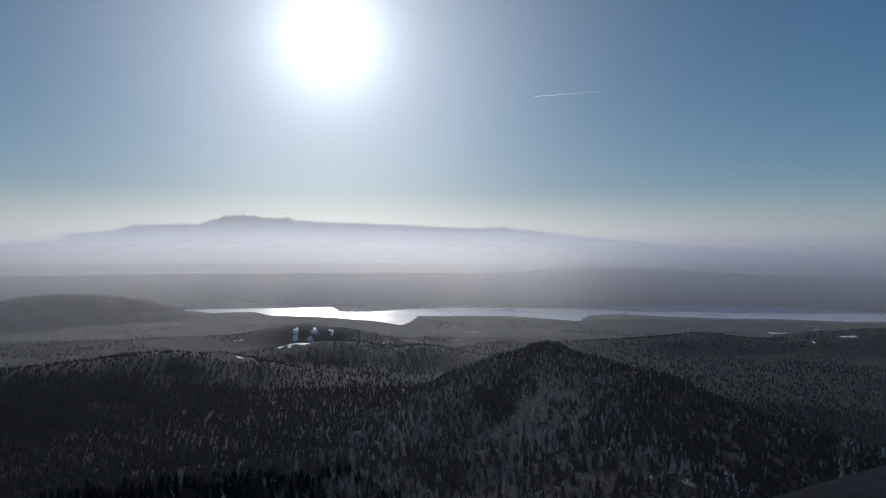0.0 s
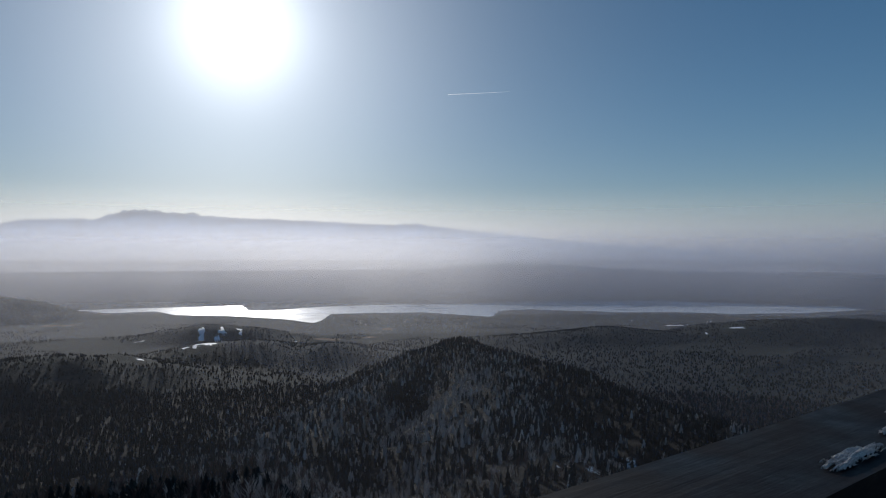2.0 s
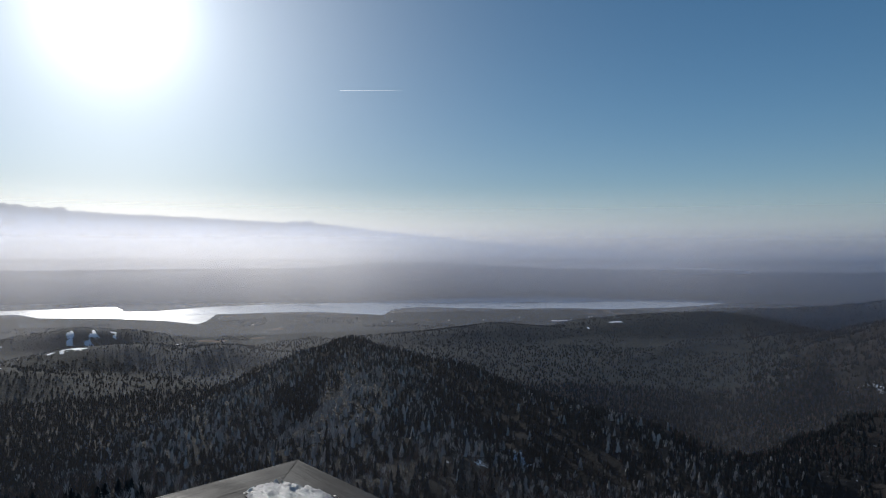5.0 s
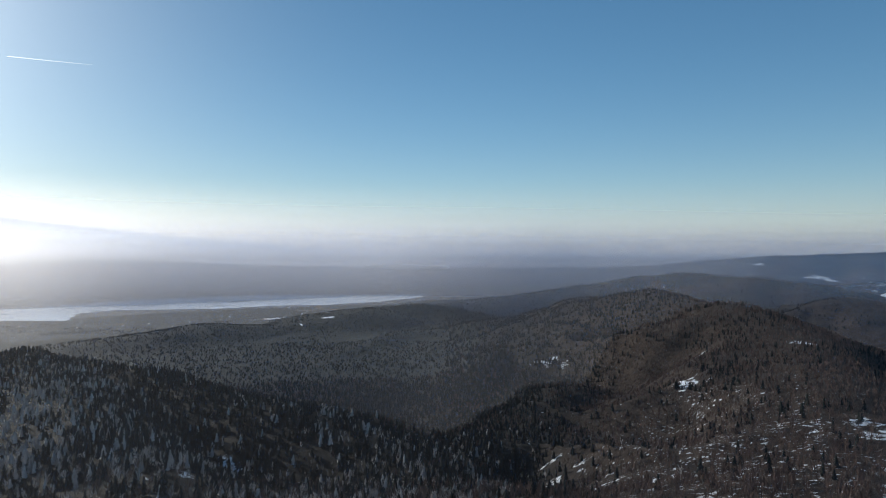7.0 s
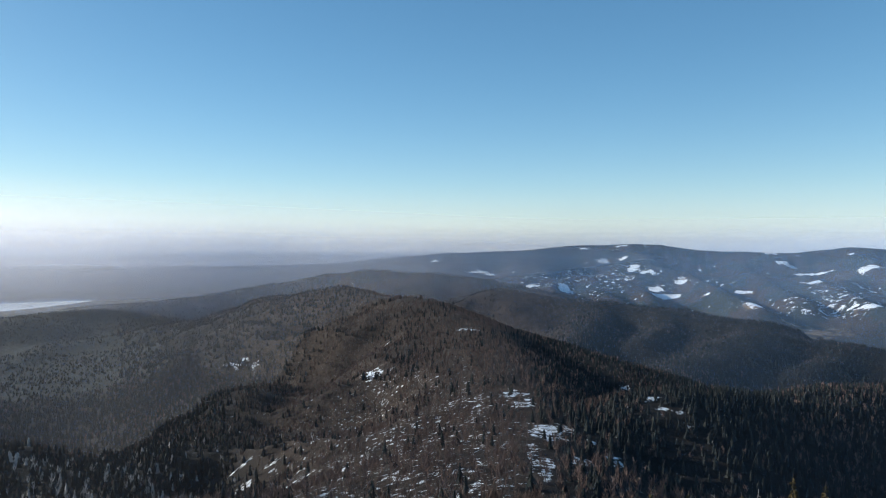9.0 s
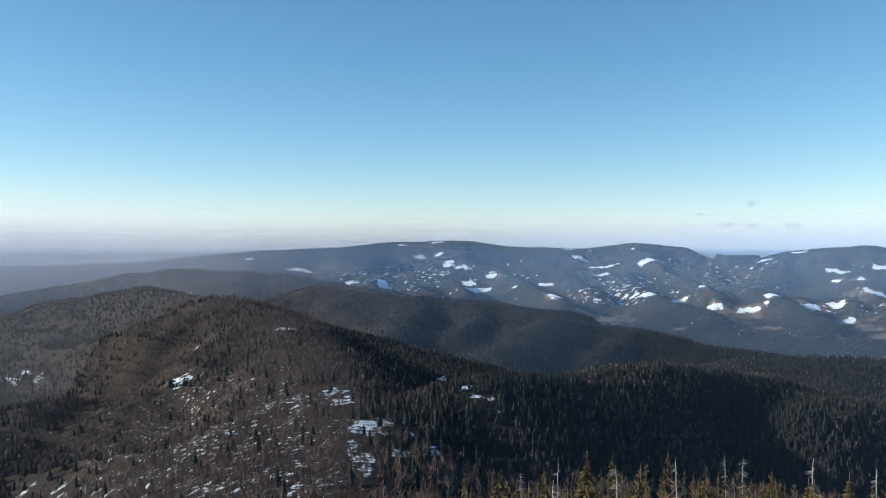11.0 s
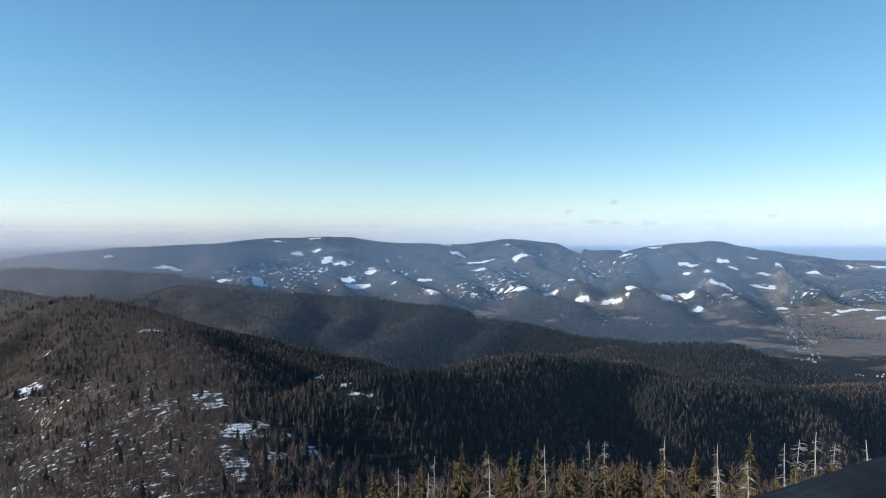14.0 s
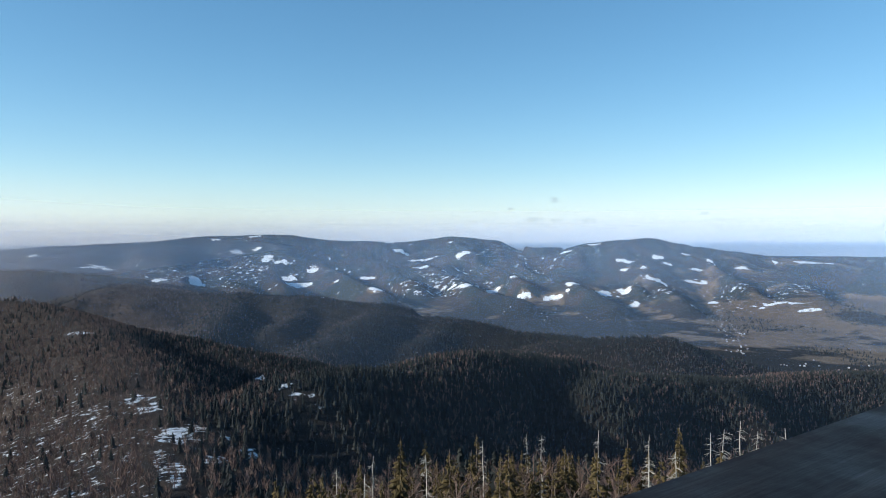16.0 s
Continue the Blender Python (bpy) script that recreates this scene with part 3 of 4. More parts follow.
# the snowy range on the horizon: bearing and angle of its crest
CREST = [(40, 0.9), (34.3, 0.96), (32.2, 1.05), (31.0, 1.2), (29.9, 1.75), (27.1, 2.0), (25.5, 2.48), (21.9, 2.66), (20.7, 2.62), (19.6, 3.05), (18.9, 3.22), (18.6, 3.48), (18.25, 3.36), (17.9, 3.55),
         (17.5, 3.38), (17.1, 3.58), (16.7, 3.40), (16.2, 3.46), (15.5, 3.22), (14.9, 3.34), (14.2, 3.28), (13.4, 3.34), (12.9, 3.12), (11.0, 3.02), (8, 2.9), (4.2, 2.8), (0, 2.6),
         (-3.4, 2.45), (-4.0, 2.62), (-4.6, 2.50), (-5.2, 2.66), (-5.9, 2.46), (-6.7, 2.4), (-10.6, 1.9), (-20, 0.9), (-34, -0.2)]


def build_mountains():
    m, t, b = material("snowy_rock", 0.9)
    p = position(t)
    link(t, ramp(t, noise_at(t, p, 0.02, 6, 0.7), [(0.36, (0.2, 0.19, 0.2)), (0.54, (0.74, 0.76, 0.80))]), b.inputs["Base Color"])
    crest = sorted(CREST)
    az = np.arange(40, -36, -0.06)
    el = np.interp(az, [c[0] for c in crest], [c[1] for c in crest])
    rows = []
    for k, (r, part_) in enumerate(((4785, 0.0), (4800, 0.3), (4815, 0.55), (4830, 0.8), (4845, 1.0), (4862, 0.7), (4880, 0.0))):
        a = np.radians(az)
        x, y = -r * np.sin(a), r * np.cos(a)
        top = EYE + 4845 * np.tan(np.radians(el)) + fbm(x, y, 60, 4, 21) * 6 - np.abs(fbm(x, y, 34, 3, 29)) * 9 * (el > 2.9)
        z = -60 + (top + 60) * part_ * (1 - 0.16 * (part_ < 1) * np.abs(fbm(x, y, 90, 3, 31 + k)))
        rows.append(np.stack([x, y, z], -1))
    n, k = len(az), len(rows)
    verts = np.concatenate(rows)
    quads = np.array([(j * n + i, j * n + i + 1, (j + 1) * n + i + 1, (j + 1) * n + i) for j in range(k - 1) for i in range(n - 1)])
    ob = raw_mesh("mountain_backdrop", verts, quads, m, np.zeros(len(verts)))
    ob.visible_shadow = False
    tagged(ob, "pale jagged snowy mountain range on the horizon", "mountains", kind="structure")


build_mountains()


# sheets in place of haze, the nearest in place of lens glare, the others each behind a chain of crests: bearing,
# distance and thickness; the heights between which it thins out, its own glow, its share at the foot
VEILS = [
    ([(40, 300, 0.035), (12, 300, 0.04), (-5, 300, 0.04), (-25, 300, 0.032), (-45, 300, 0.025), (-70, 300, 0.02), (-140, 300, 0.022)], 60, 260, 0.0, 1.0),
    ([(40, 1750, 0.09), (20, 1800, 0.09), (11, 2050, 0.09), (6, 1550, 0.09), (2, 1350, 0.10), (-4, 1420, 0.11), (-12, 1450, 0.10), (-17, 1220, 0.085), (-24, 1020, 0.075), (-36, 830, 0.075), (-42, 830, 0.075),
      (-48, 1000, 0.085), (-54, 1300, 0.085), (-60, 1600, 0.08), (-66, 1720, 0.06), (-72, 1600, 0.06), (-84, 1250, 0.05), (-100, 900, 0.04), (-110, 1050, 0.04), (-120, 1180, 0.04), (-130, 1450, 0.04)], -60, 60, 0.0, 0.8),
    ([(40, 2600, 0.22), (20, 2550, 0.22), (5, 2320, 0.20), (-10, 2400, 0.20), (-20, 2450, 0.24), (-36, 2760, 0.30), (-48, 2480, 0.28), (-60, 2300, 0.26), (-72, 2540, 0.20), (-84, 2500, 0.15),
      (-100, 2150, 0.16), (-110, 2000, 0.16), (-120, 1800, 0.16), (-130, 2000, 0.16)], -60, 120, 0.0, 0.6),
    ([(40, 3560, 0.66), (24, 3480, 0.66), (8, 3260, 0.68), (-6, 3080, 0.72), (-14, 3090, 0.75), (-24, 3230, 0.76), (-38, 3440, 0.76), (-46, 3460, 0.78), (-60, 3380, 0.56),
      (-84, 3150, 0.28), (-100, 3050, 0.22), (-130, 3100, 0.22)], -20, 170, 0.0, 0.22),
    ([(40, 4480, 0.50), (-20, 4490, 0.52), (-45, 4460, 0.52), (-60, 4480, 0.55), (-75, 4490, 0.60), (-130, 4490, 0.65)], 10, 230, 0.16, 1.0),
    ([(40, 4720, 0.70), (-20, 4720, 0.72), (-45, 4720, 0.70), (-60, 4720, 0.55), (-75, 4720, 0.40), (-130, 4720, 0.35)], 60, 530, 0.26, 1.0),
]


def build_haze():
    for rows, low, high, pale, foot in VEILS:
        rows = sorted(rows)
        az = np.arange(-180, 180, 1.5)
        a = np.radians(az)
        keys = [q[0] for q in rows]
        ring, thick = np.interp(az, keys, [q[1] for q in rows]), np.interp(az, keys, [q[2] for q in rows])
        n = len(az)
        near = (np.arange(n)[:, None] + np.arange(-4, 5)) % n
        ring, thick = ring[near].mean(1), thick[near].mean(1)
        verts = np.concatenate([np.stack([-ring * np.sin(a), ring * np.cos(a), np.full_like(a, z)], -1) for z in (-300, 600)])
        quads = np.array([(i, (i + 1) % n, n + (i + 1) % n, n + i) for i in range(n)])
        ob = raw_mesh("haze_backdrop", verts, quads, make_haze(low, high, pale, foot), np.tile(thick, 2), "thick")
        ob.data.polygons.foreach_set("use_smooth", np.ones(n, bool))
        # no shadow, so the sheets don't dim the lake and land behind
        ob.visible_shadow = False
        tagged(ob, "thin sheet standing in for winter haze over the valleys", "haze", kind="structure")


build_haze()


# ---- woods ----
def spruce_shape(rng, layers, sides, spread=0.2, ragged=0.35):
    """Unit-high conifer: drooping skirts of triangles round a stem."""
    v, f = [], []
    for i in range(layers):
        h = 0.10 + 0.88 * (i / layers) ** 0.9
        rad = spread * (1 - h) ** 0.8 + 0.012
        top = min(1.0, h + 1.5 / layers * (1.05 - h) + 0.05)
        turn = rng.uniform(0, 6.28)
        for s in range(sides):
            a = turn + 6.283 * s / sides
            w = 6.283 / sides * 0.62
            rr = rad * rng.uniform(1 - ragged, 1 + ragged)
            dz = rng.uniform(-0.03, 0.02)
            n = len(v)
            v += [(0.12 * rad * math.cos(a), 0.12 * rad * math.sin(a), top), (rr * math.cos(a - w), rr * math.sin(a - w), h + dz),
                  (rr * math.cos(a + w), rr * math.sin(a + w), h + dz + rng.uniform(-0.02, 0.02))]
            f.append((n, n + 1, n + 2))
    return np.array(v), np.array(f)


def beech_shape(rng, twigs, width):
    """Unit-high bare tree: a stem and rising blades of twigs."""
    v = [(-0.012, 0, 0), (0.012, 0.008, 0), (0, 0, 0.8)]
    f = [(0, 1, 2)]
    for i in range(twigs):
        h = rng.uniform(0.3, 0.75)
        a = rng.uniform(0, 6.28)
        out = rng.uniform(0.06, 0.24) * (1.15 - 0.5 * h)
        up = min(1.0, h + rng.uniform(0.16, 0.36))
        n = len(v)
        q = rng.uniform(0, 6.28)
        dx, dy = width * math.cos(q), width * math.sin(q)
        m = 0.35 * out
        v += [(m * math.cos(a) - dx, m * math.sin(a) - dy, h), (m * math.cos(a) + dx, m * math.sin(a) + dy, h + 0.05), (out * math.cos(a), out * math.sin(a), up)]
        f.append((n, n + 1, n + 2))
    return np.array(v), np.array(f)


def scatter(rng, r0, r1, a0, a1, spacing):
    """Uneven places of trees in a sector of the land."""
    area = 0.5 * (r1 * r1 - r0 * r0) * radians(a0 - a1)
    n = int(area / spacing ** 2)
    r = np.sqrt(rng.uniform(r0 * r0, r1 * r1, n))
    a = np.radians(rng.uniform(a1, a0, n))
    return -r * np.sin(a), r * np.cos(a)


def plant(name, shapes, x, y, size, rng, material_, label, category, sink=0.5):
    z = land(x, y) - sink
    pick = rng.integers(0, len(shapes), len(x))
    turn = rng.uniform(0, 6.28, len(x))
    fat = rng.uniform(0.8, 1.25, len(x)) * size
    # sunward beeches get a darker tone, as trees seen against the light
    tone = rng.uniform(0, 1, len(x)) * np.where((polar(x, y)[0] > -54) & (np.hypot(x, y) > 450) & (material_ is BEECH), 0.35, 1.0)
    vs, fs, ts, count = [], [], [], 0
    for k, (v, f) in enumerate(shapes):
        m = np.nonzero(pick == k)[0]
        if not len(m):
            continue
        c, s = np.cos(turn[m])[:, None], np.sin(turn[m])[:, None]
        q = np.empty((len(m), len(v), 3))
        q[..., 0] = (v[:, 0] * c - v[:, 1] * s) * fat[m, None] + x[m, None]
        q[..., 1] = (v[:, 0] * s + v[:, 1] * c) * fat[m, None] + y[m, None]
        q[..., 2] = v[:, 2] * size[m, None] + z[m, None]
        vs.append(q.reshape(-1, 3))
        fs.append((f[None] + (np.arange(len(m)) * len(v))[:, None, None]).reshape(-1, 3) + count)
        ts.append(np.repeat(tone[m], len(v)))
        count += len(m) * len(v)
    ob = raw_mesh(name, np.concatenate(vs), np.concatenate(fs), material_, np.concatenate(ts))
    return tagged(ob, label, category, kind="stuff")


def build_woods():
    rng = np.random.default_rng(7)
    S = {n: [spruce_shape(rng, *a) for _ in range(6)] for n, a in {"close": (13, 8, 0.19, 0.45), "near": (6, 6), "mid": (3, 5, 0.22), "slope": (3, 5, 0.2), "far": (2, 4, 0.27), "farther": (2, 4, 0.34)}.items()}
    B = {n: [beech_shape(rng, *a) for _ in range(6)] for n, a in {"close": (90, 0.004), "near": (30, 0.011), "mid": (11, 0.04), "slope": (11, 0.04), "far": (5, 0.08), "farther": (5, 0.1)}.items()}
    for lod, r0, r1, gap in (("close", 130, 300, 5.4), ("near", 300, 620, 5.9), ("mid", 620, 1450, 6.6), ("slope", 480, 1250, 6.4), ("far", 1450, 2900, 10.5), ("farther", 2900, 4250, 16.0)):
        x, y = scatter(rng, r0, r1, {"farther": -58, "slope": -84}.get(lod, 40), -138, gap)
        az, r = polar(x, y)
        z = land(x, y)
        bare = blobs(x, y, FIELDS + FIELDS_SOUTH + FIELDS_FAR + FIELDS_EAST, 0.7, 4.0) if lod.startswith("far") else blobs(x, y, CLEARINGS + GULLY + GLADES, 0.8, 7.0) * 0.66
        plain = (z < PLAIN_Z + np.where(az < -112, 14, 5)) & (r > np.where(az < -112, 1560, 2050))
        thin = np.clip(1 - np.abs(az + 60) / 22, 0, 1) * np.clip((900 - r) / 300, 0, 1)
        keep = (rng.uniform(0, 1, len(x)) > np.where((az > -42) & (r > 1450), 0.12, 0)) & (rng.uniform(0, 1, len(x)) > bare) & ((r < 2900) | (fbm(x, y, 260, 3, 34) > -0.1)) & ~(plain & ((fbm(x, y, 180, 4, 33) < 0.12) | (rng.uniform(0, 1, len(x)) > 0.7))) & (rng.uniform(0, 1, len(x)) > 0.35 * thin)
        x, y, az, r = x[keep], y[keep], az[keep], r[keep]
        patch = fbm(x, y, 130, 3, 90)
        # more spruces sunward too, to keep the backlit slopes dark
        conifer = np.interp(az, [-140, -88, -79.5, -75.5, -57, -50, -36, -18, 0, 12], [0.9, 0.85, 0.6, 0.08, 0.12, 0.5, 0.85, 0.85, 0.85, 0.95]) + np.where((az < -48) & (az > -77) & (r < 1400), 0.4, 0.8) * patch
        conifer = conifer * np.where((r < 480) & (az > -62), 0.45, 1.0) * np.where((r < 1300) & (az < -82), 0.85, 1.0)
        conifer = np.maximum(conifer, 0.72 * np.clip((az + 63) / 5, 0, 1) * (r > np.interp(az, [-60, -48], [1500, 900])))
        is_spruce = rng.uniform(0, 1, len(x)) < conifer
        rime = np.exp(-((az + 3) / 12) ** 2) * np.clip((r - 120) / 60, 0, 1) * np.clip((1250 - r) / 200, 0, 1)
        rime = np.maximum(rime, 0.55 * np.exp(-((az + 26) / 20) ** 2) * np.clip((850 - r) / 300, 0, 1))
        frost = rng.uniform(0, 1, len(x)) < rime * (0.85 + 0.9 * fbm(x, y, 80, 3, 95))
        height = rng.uniform(7.5, 14.5, len(x)) * np.where((az < -84) & (r > 450), 0.8, 1.0) * np.interp(r, [300, 700, 1500, 2900], [1.0, 0.85, 0.72, 0.48]) * {"far": 1.15, "farther": 1.2}.get(lod, 1.0)
        height = height * np.clip(r / 120, 0.75, 1) * np.where((az > -42) & (r > 1450), 0.7, 1.0)
        is_spruce = is_spruce & ~(frost & (rng.uniform(0, 1, len(x)) < 0.6))
        for m, name, shapes, mat, label in (
                (is_spruce & ~frost, "spruce_forest", S, SPRUCE, "dark green spruce forest on the hillsides"),
                (~is_spruce & ~frost, "beech_forest", B, BEECH, "bare brown beech forest above patchy snow"),
                (is_spruce & frost, "frosted_spruce_forest", S, FROST, "frost-whitened spruces on the near hill"),
                (~is_spruce & frost, "frosted_beech_forest", B, FROST, "frost-whitened bare trees on the near hill")):
            if m.sum() > 3:
                plant(name, shapes[lod], x[m], y[m], height[m], rng, mat, label, "forest")


build_woods()


# ---- tower ----
def board(name, a, b, width, thick, material_, parent, end_a=0.0, end_b=0.0, label=""):
    """A bevelled plank from a to b (its top's middle line); end_a, end_b: how far each end is cut on the mitre."""
    bm = bmesh.new()
    length = (Vector(b) - Vector(a)).length
    h = width / 2
    n = 24
    rows = []
    for i in range(n + 1):
        u = i / n
        row = []
        for side in (-1, 1):
            start, stop = end_a * side, length + end_b * side
            xx = start + (stop - start) * u
            wave = 0.0025 * noise.noise((xx * 2.0, side * 3.0, a[0]))
            row.append((xx, side * h + wave, 0))
        rows.append(row)
    top = [[bm.verts.new((p[0], p[1], 0)) for p in row] for row in rows]
    low = [[bm.verts.new((p[0], p[1], -thick)) for p in row] for row in rows]
    for i in range(n):
        bm.faces.new((top[i][0], top[i + 1][0], top[i + 1][1], top[i][1]))
        bm.faces.new((low[i][1], low[i + 1][1], low[i + 1][0], low[i][0]))
        bm.faces.new((low[i][0], low[i + 1][0], top[i + 1][0], top[i][0]))
        bm.faces.new((top[i][1], top[i + 1][1], low[i + 1][1], low[i][1]))
    bm.faces.new((top[0][0], top[0][1], low[0][1], low[0][0]))
    bm.faces.new((top[n][1], top[n][0], low[n][0], low[n][1]))
    bmesh.ops.bevel(bm, geom=[e for e in bm.edges if e.calc_face_angle(0) > 0.8], offset=0.006, segments=2, affect="EDGES")
    bmesh.ops.recalc_face_normals(bm, faces=bm.faces)
    me = bpy.data.meshes.new(name)
    bm.to_mesh(me)
    bm.free()
    me.materials.append(material_)
    ob = new(name, me)
    way = (Vector(b) - Vector(a)).normalized()
    up = Vector((0, 0, 1)) if abs(way.z) < 0.9 else N1
    side = up.cross(way).normalized()
    ob.matrix_world = Matrix.Translation(a) @ Matrix((way, side, way.cross(side))).transposed().to_4x4()
    if parent:
        ob.parent = parent
        ob.matrix_parent_inverse = parent.matrix_world.inverted()
    return tagged(ob, label)


SIDE, WIDE = 5.0, 0.25
DECK = RAIL_TOP - 1.10
tower = tagged(new("lookout_tower"), "weathered wooden lookout tower with a broad icy handrail", "tower")


def build_tower():
    h = WIDE / 2
    ring = [(h, h), (h, SIDE - h), (SIDE - h, SIDE - h), (SIDE - h, h)]
    for i in range(4):
        a, b = ring[i], ring[(i + 1) % 4]
        cut = (1.087, 0.92) if i % 2 == 0 else (0.92, 1.087)
        board("handrail", deck_point(*a, RAIL_TOP), deck_point(*b, RAIL_TOP), WIDE - 0.004, 0.05, BOARD, tower, h * cut[0] - 0.003, -h * cut[1] + 0.003)
        for z in (0.35, 0.7):
            board("rail_bar", deck_point(*a, DECK + z), deck_point(*b, DECK + z), 0.04, 0.10, BOARD, tower)
        for k in range(4):
            u, v = a[0] + (b[0] - a[0]) * k / 4, a[1] + (b[1] - a[1]) * k / 4
            board("post", deck_point(u, v, DECK - 0.2), deck_point(u, v, RAIL_TOP - 0.049), 0.11, 0.11, BOARD, tower)
        foot = deck_point(*a, 0)
        ground_z = float(land(np.array([foot[0]]), np.array([foot[1]]))[0])
        board("leg", deck_point(*a, ground_z - 0.5), deck_point(*a, DECK - 0.2), 0.24, 0.24, BOARD, tower)
    for k in range(34):
        u = 0.1 + k * 0.142
        board("deck_plank", deck_point(u + 0.07, 0.05, DECK), deck_point(u + 0.07, SIDE - 0.05, DECK), 0.135, 0.05, BOARD, tower)
    for v in (0.3, SIDE / 2, SIDE - 0.3):
        board("joist", deck_point(0.1, v, DECK - 0.05), deck_point(SIDE - 0.1, v, DECK - 0.05), 0.12, 0.18, BOARD, tower)


build_tower()


# ---- small things on the rail ----
def make_ice():
    m, t, b = material("old_snow_crust", 0.35, 0, 0.5)
    p = t.nodes.new("ShaderNodeTexCoord").outputs["Object"]
    link(t, ramp(t, noise_at(t, p, 60, 5), [(0.3, (0.42, 0.38, 0.355)), (0.7, (0.78, 0.72, 0.68))]), b.inputs["Base Color"])
    b.inputs["Subsurface Weight"].default_value = 0.35
    b.inputs["Subsurface Radius"].default_value = (0.012, 0.010, 0.009)
    bump(t, b, noise_at(t, p, 190, 5, 0.75), 1.0, 0.006)
    return m


ICE = make_ice()


def ice_crust(u, v, along, across, height, turn, seed):
    """A ragged crust of old ice that lies on the rail's top."""
    n, k = 84, 56
    verts, faces, index = [], [], {}
    for i in range(n + 1):
        for j in range(k + 1):
            a, b = 2 * i / n - 1, 2 * j / k - 1
            q = math.hypot(a, b) + 0.55 * noise.noise((a * 2.2, b * 2.2, seed)) + 0.34 * noise.noise((a * 4, b * 9, seed + 4.0)) + 0.20 * noise.noise((a * 11, b * 21, seed + 6.0))
            top = max(0.0, 1 - q)
            if top > 0:
                z = height * (0.35 + 0.65 * min(1, top * 2.2) + 0.45 * noise.noise((a * 1.6, b * 5, seed + 9.0)) + 0.26 * noise.noise((a * 5, b * 15, seed + 2.0)) + 0.15 * noise.noise((a * 17, b * 30, seed + 7.0)))
                z = max(0.0015, z * min(1, top * 9))
                index[i, j] = len(verts)
                verts.append((a * along, b * across, z))
    for i in range(n):
        for j in range(k):
            q = [(i, j), (i + 1, j), (i + 1, j + 1), (i, j + 1)]
            if all(c in index for c in q):
                faces.append([index[c] for c in q])
    ob = link_mesh("ice_crust", verts, faces, ICE, label="crumbling crust of old snow and ice on the handrail", category="ice", smooth=True)
    ob.matrix_world = Matrix.Translation(deck_point(u, v, RAIL_TOP + 0.0005)) @ pose(0, 0, 0, 0, 0, turn)
    return tagged(ob, group="ice on the handrail")


# ---- trees below the tower ----
def tube(verts, faces, a, b, ra, rb, sides=5):
    a, b = Vector(a), Vector(b)
    q = (b - a).to_track_quat("Z", "Y")
    n = len(verts)
    for p, r in ((a, ra), (b, rb)):
        for i in range(sides):
            t = 6.2832 * i / sides
            verts.append(p + q @ Vector((r * math.cos(t), r * math.sin(t), 0)))
    for i in range(sides):
        k = (i + 1) % sides
        faces.append((n + i, n + k, n + sides + k, n + sides + i))


def tinted(name, verts, faces, material_, parent, tone):
    ob = link_mesh(name, verts, faces, material_, parent)
    a = ob.data.attributes.new("tint", "FLOAT", "POINT")
    a.data.foreach_set("value", np.clip(tone, 0, 1).astype(np.float32))
    return ob


def stem(rng, h, r, kinks=6, lean=0.02, sides=7):
    """One tapered, slightly crooked stem."""
    verts, faces, p = [], [], Vector((0, 0, -0.6))
    for i in range(kinks + 1):
        for k in range(sides):
            t = 6.2832 * k / sides
            w = (r * (1 - i / kinks) + 0.02) * rng.uniform(0.85, 1.15)
            verts.append(p + Vector((w * math.cos(t), w * math.sin(t), 0)))
        p = Vector((rng.uniform(-lean, lean) * h, rng.uniform(-lean, lean) * h, h * (i + 1) / kinks))
    for i in range(kinks):
        for k in range(sides):
            q = (k + 1) % sides
            faces.append((i * sides + k, i * sides + q, (i + 1) * sides + q, (i + 1) * sides + k))
    return verts, faces


def spruce_tree(rng, gaunt):
    """gaunt: how thin and broken its crown is."""
    h = 1.0
    tree = tagged(new("spruce_tree"), "olive green spruce with a thin crown below the tower" if gaunt < 0.5 else "gaunt half-bare spruce with broken branches", "tree", "trees below the tower")
    v, f = stem(rng, 14.0, 0.16, 7, 0.004)
    tinted("trunk", v, f, BARK, tree, rng.uniform(0, 1, len(v)))
    v, f = [], []
    whorls = 30
    for i in range(whorls):
        z = 1.5 + 12.4 * (i / whorls) ** 0.92
        reach = (14.3 - z) * 0.19 * (0.75 + 0.5 * rng.uniform()) + 0.15
        for k in range(7):
            if rng.uniform() < gaunt * 0.75:
                continue
            a = rng.uniform(0, 6.28)
            L = reach * rng.uniform(0.55, 1.2)
            droop = L * rng.uniform(0.15, 0.55)
            w = L * 0.2 + 0.05
            c, s_ = math.cos(a), math.sin(a)
            n = len(v)
            mid = 0.55 * L
            v += [(0, 0, z), (mid * c - w * s_, mid * s_ + w * c, z - droop * 0.35 - 0.10), (L * c, L * s_, z - droop), (mid * c + w * s_, mid * s_ - w * c, z - droop * 0.35 - 0.10),
                  (mid * c, mid * s_, z - droop * 0.2 + 0.07), (mid * c * 0.8, mid * s_ * 0.8, z - droop * 0.5 - 0.35 * w - 0.25)]
            f += [(n, n + 1, n + 4), (n + 1, n + 2, n + 4), (n + 2, n + 3, n + 4), (n + 3, n, n + 4), (n, n + 5, n + 2)]
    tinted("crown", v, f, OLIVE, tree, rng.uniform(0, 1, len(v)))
    return tree


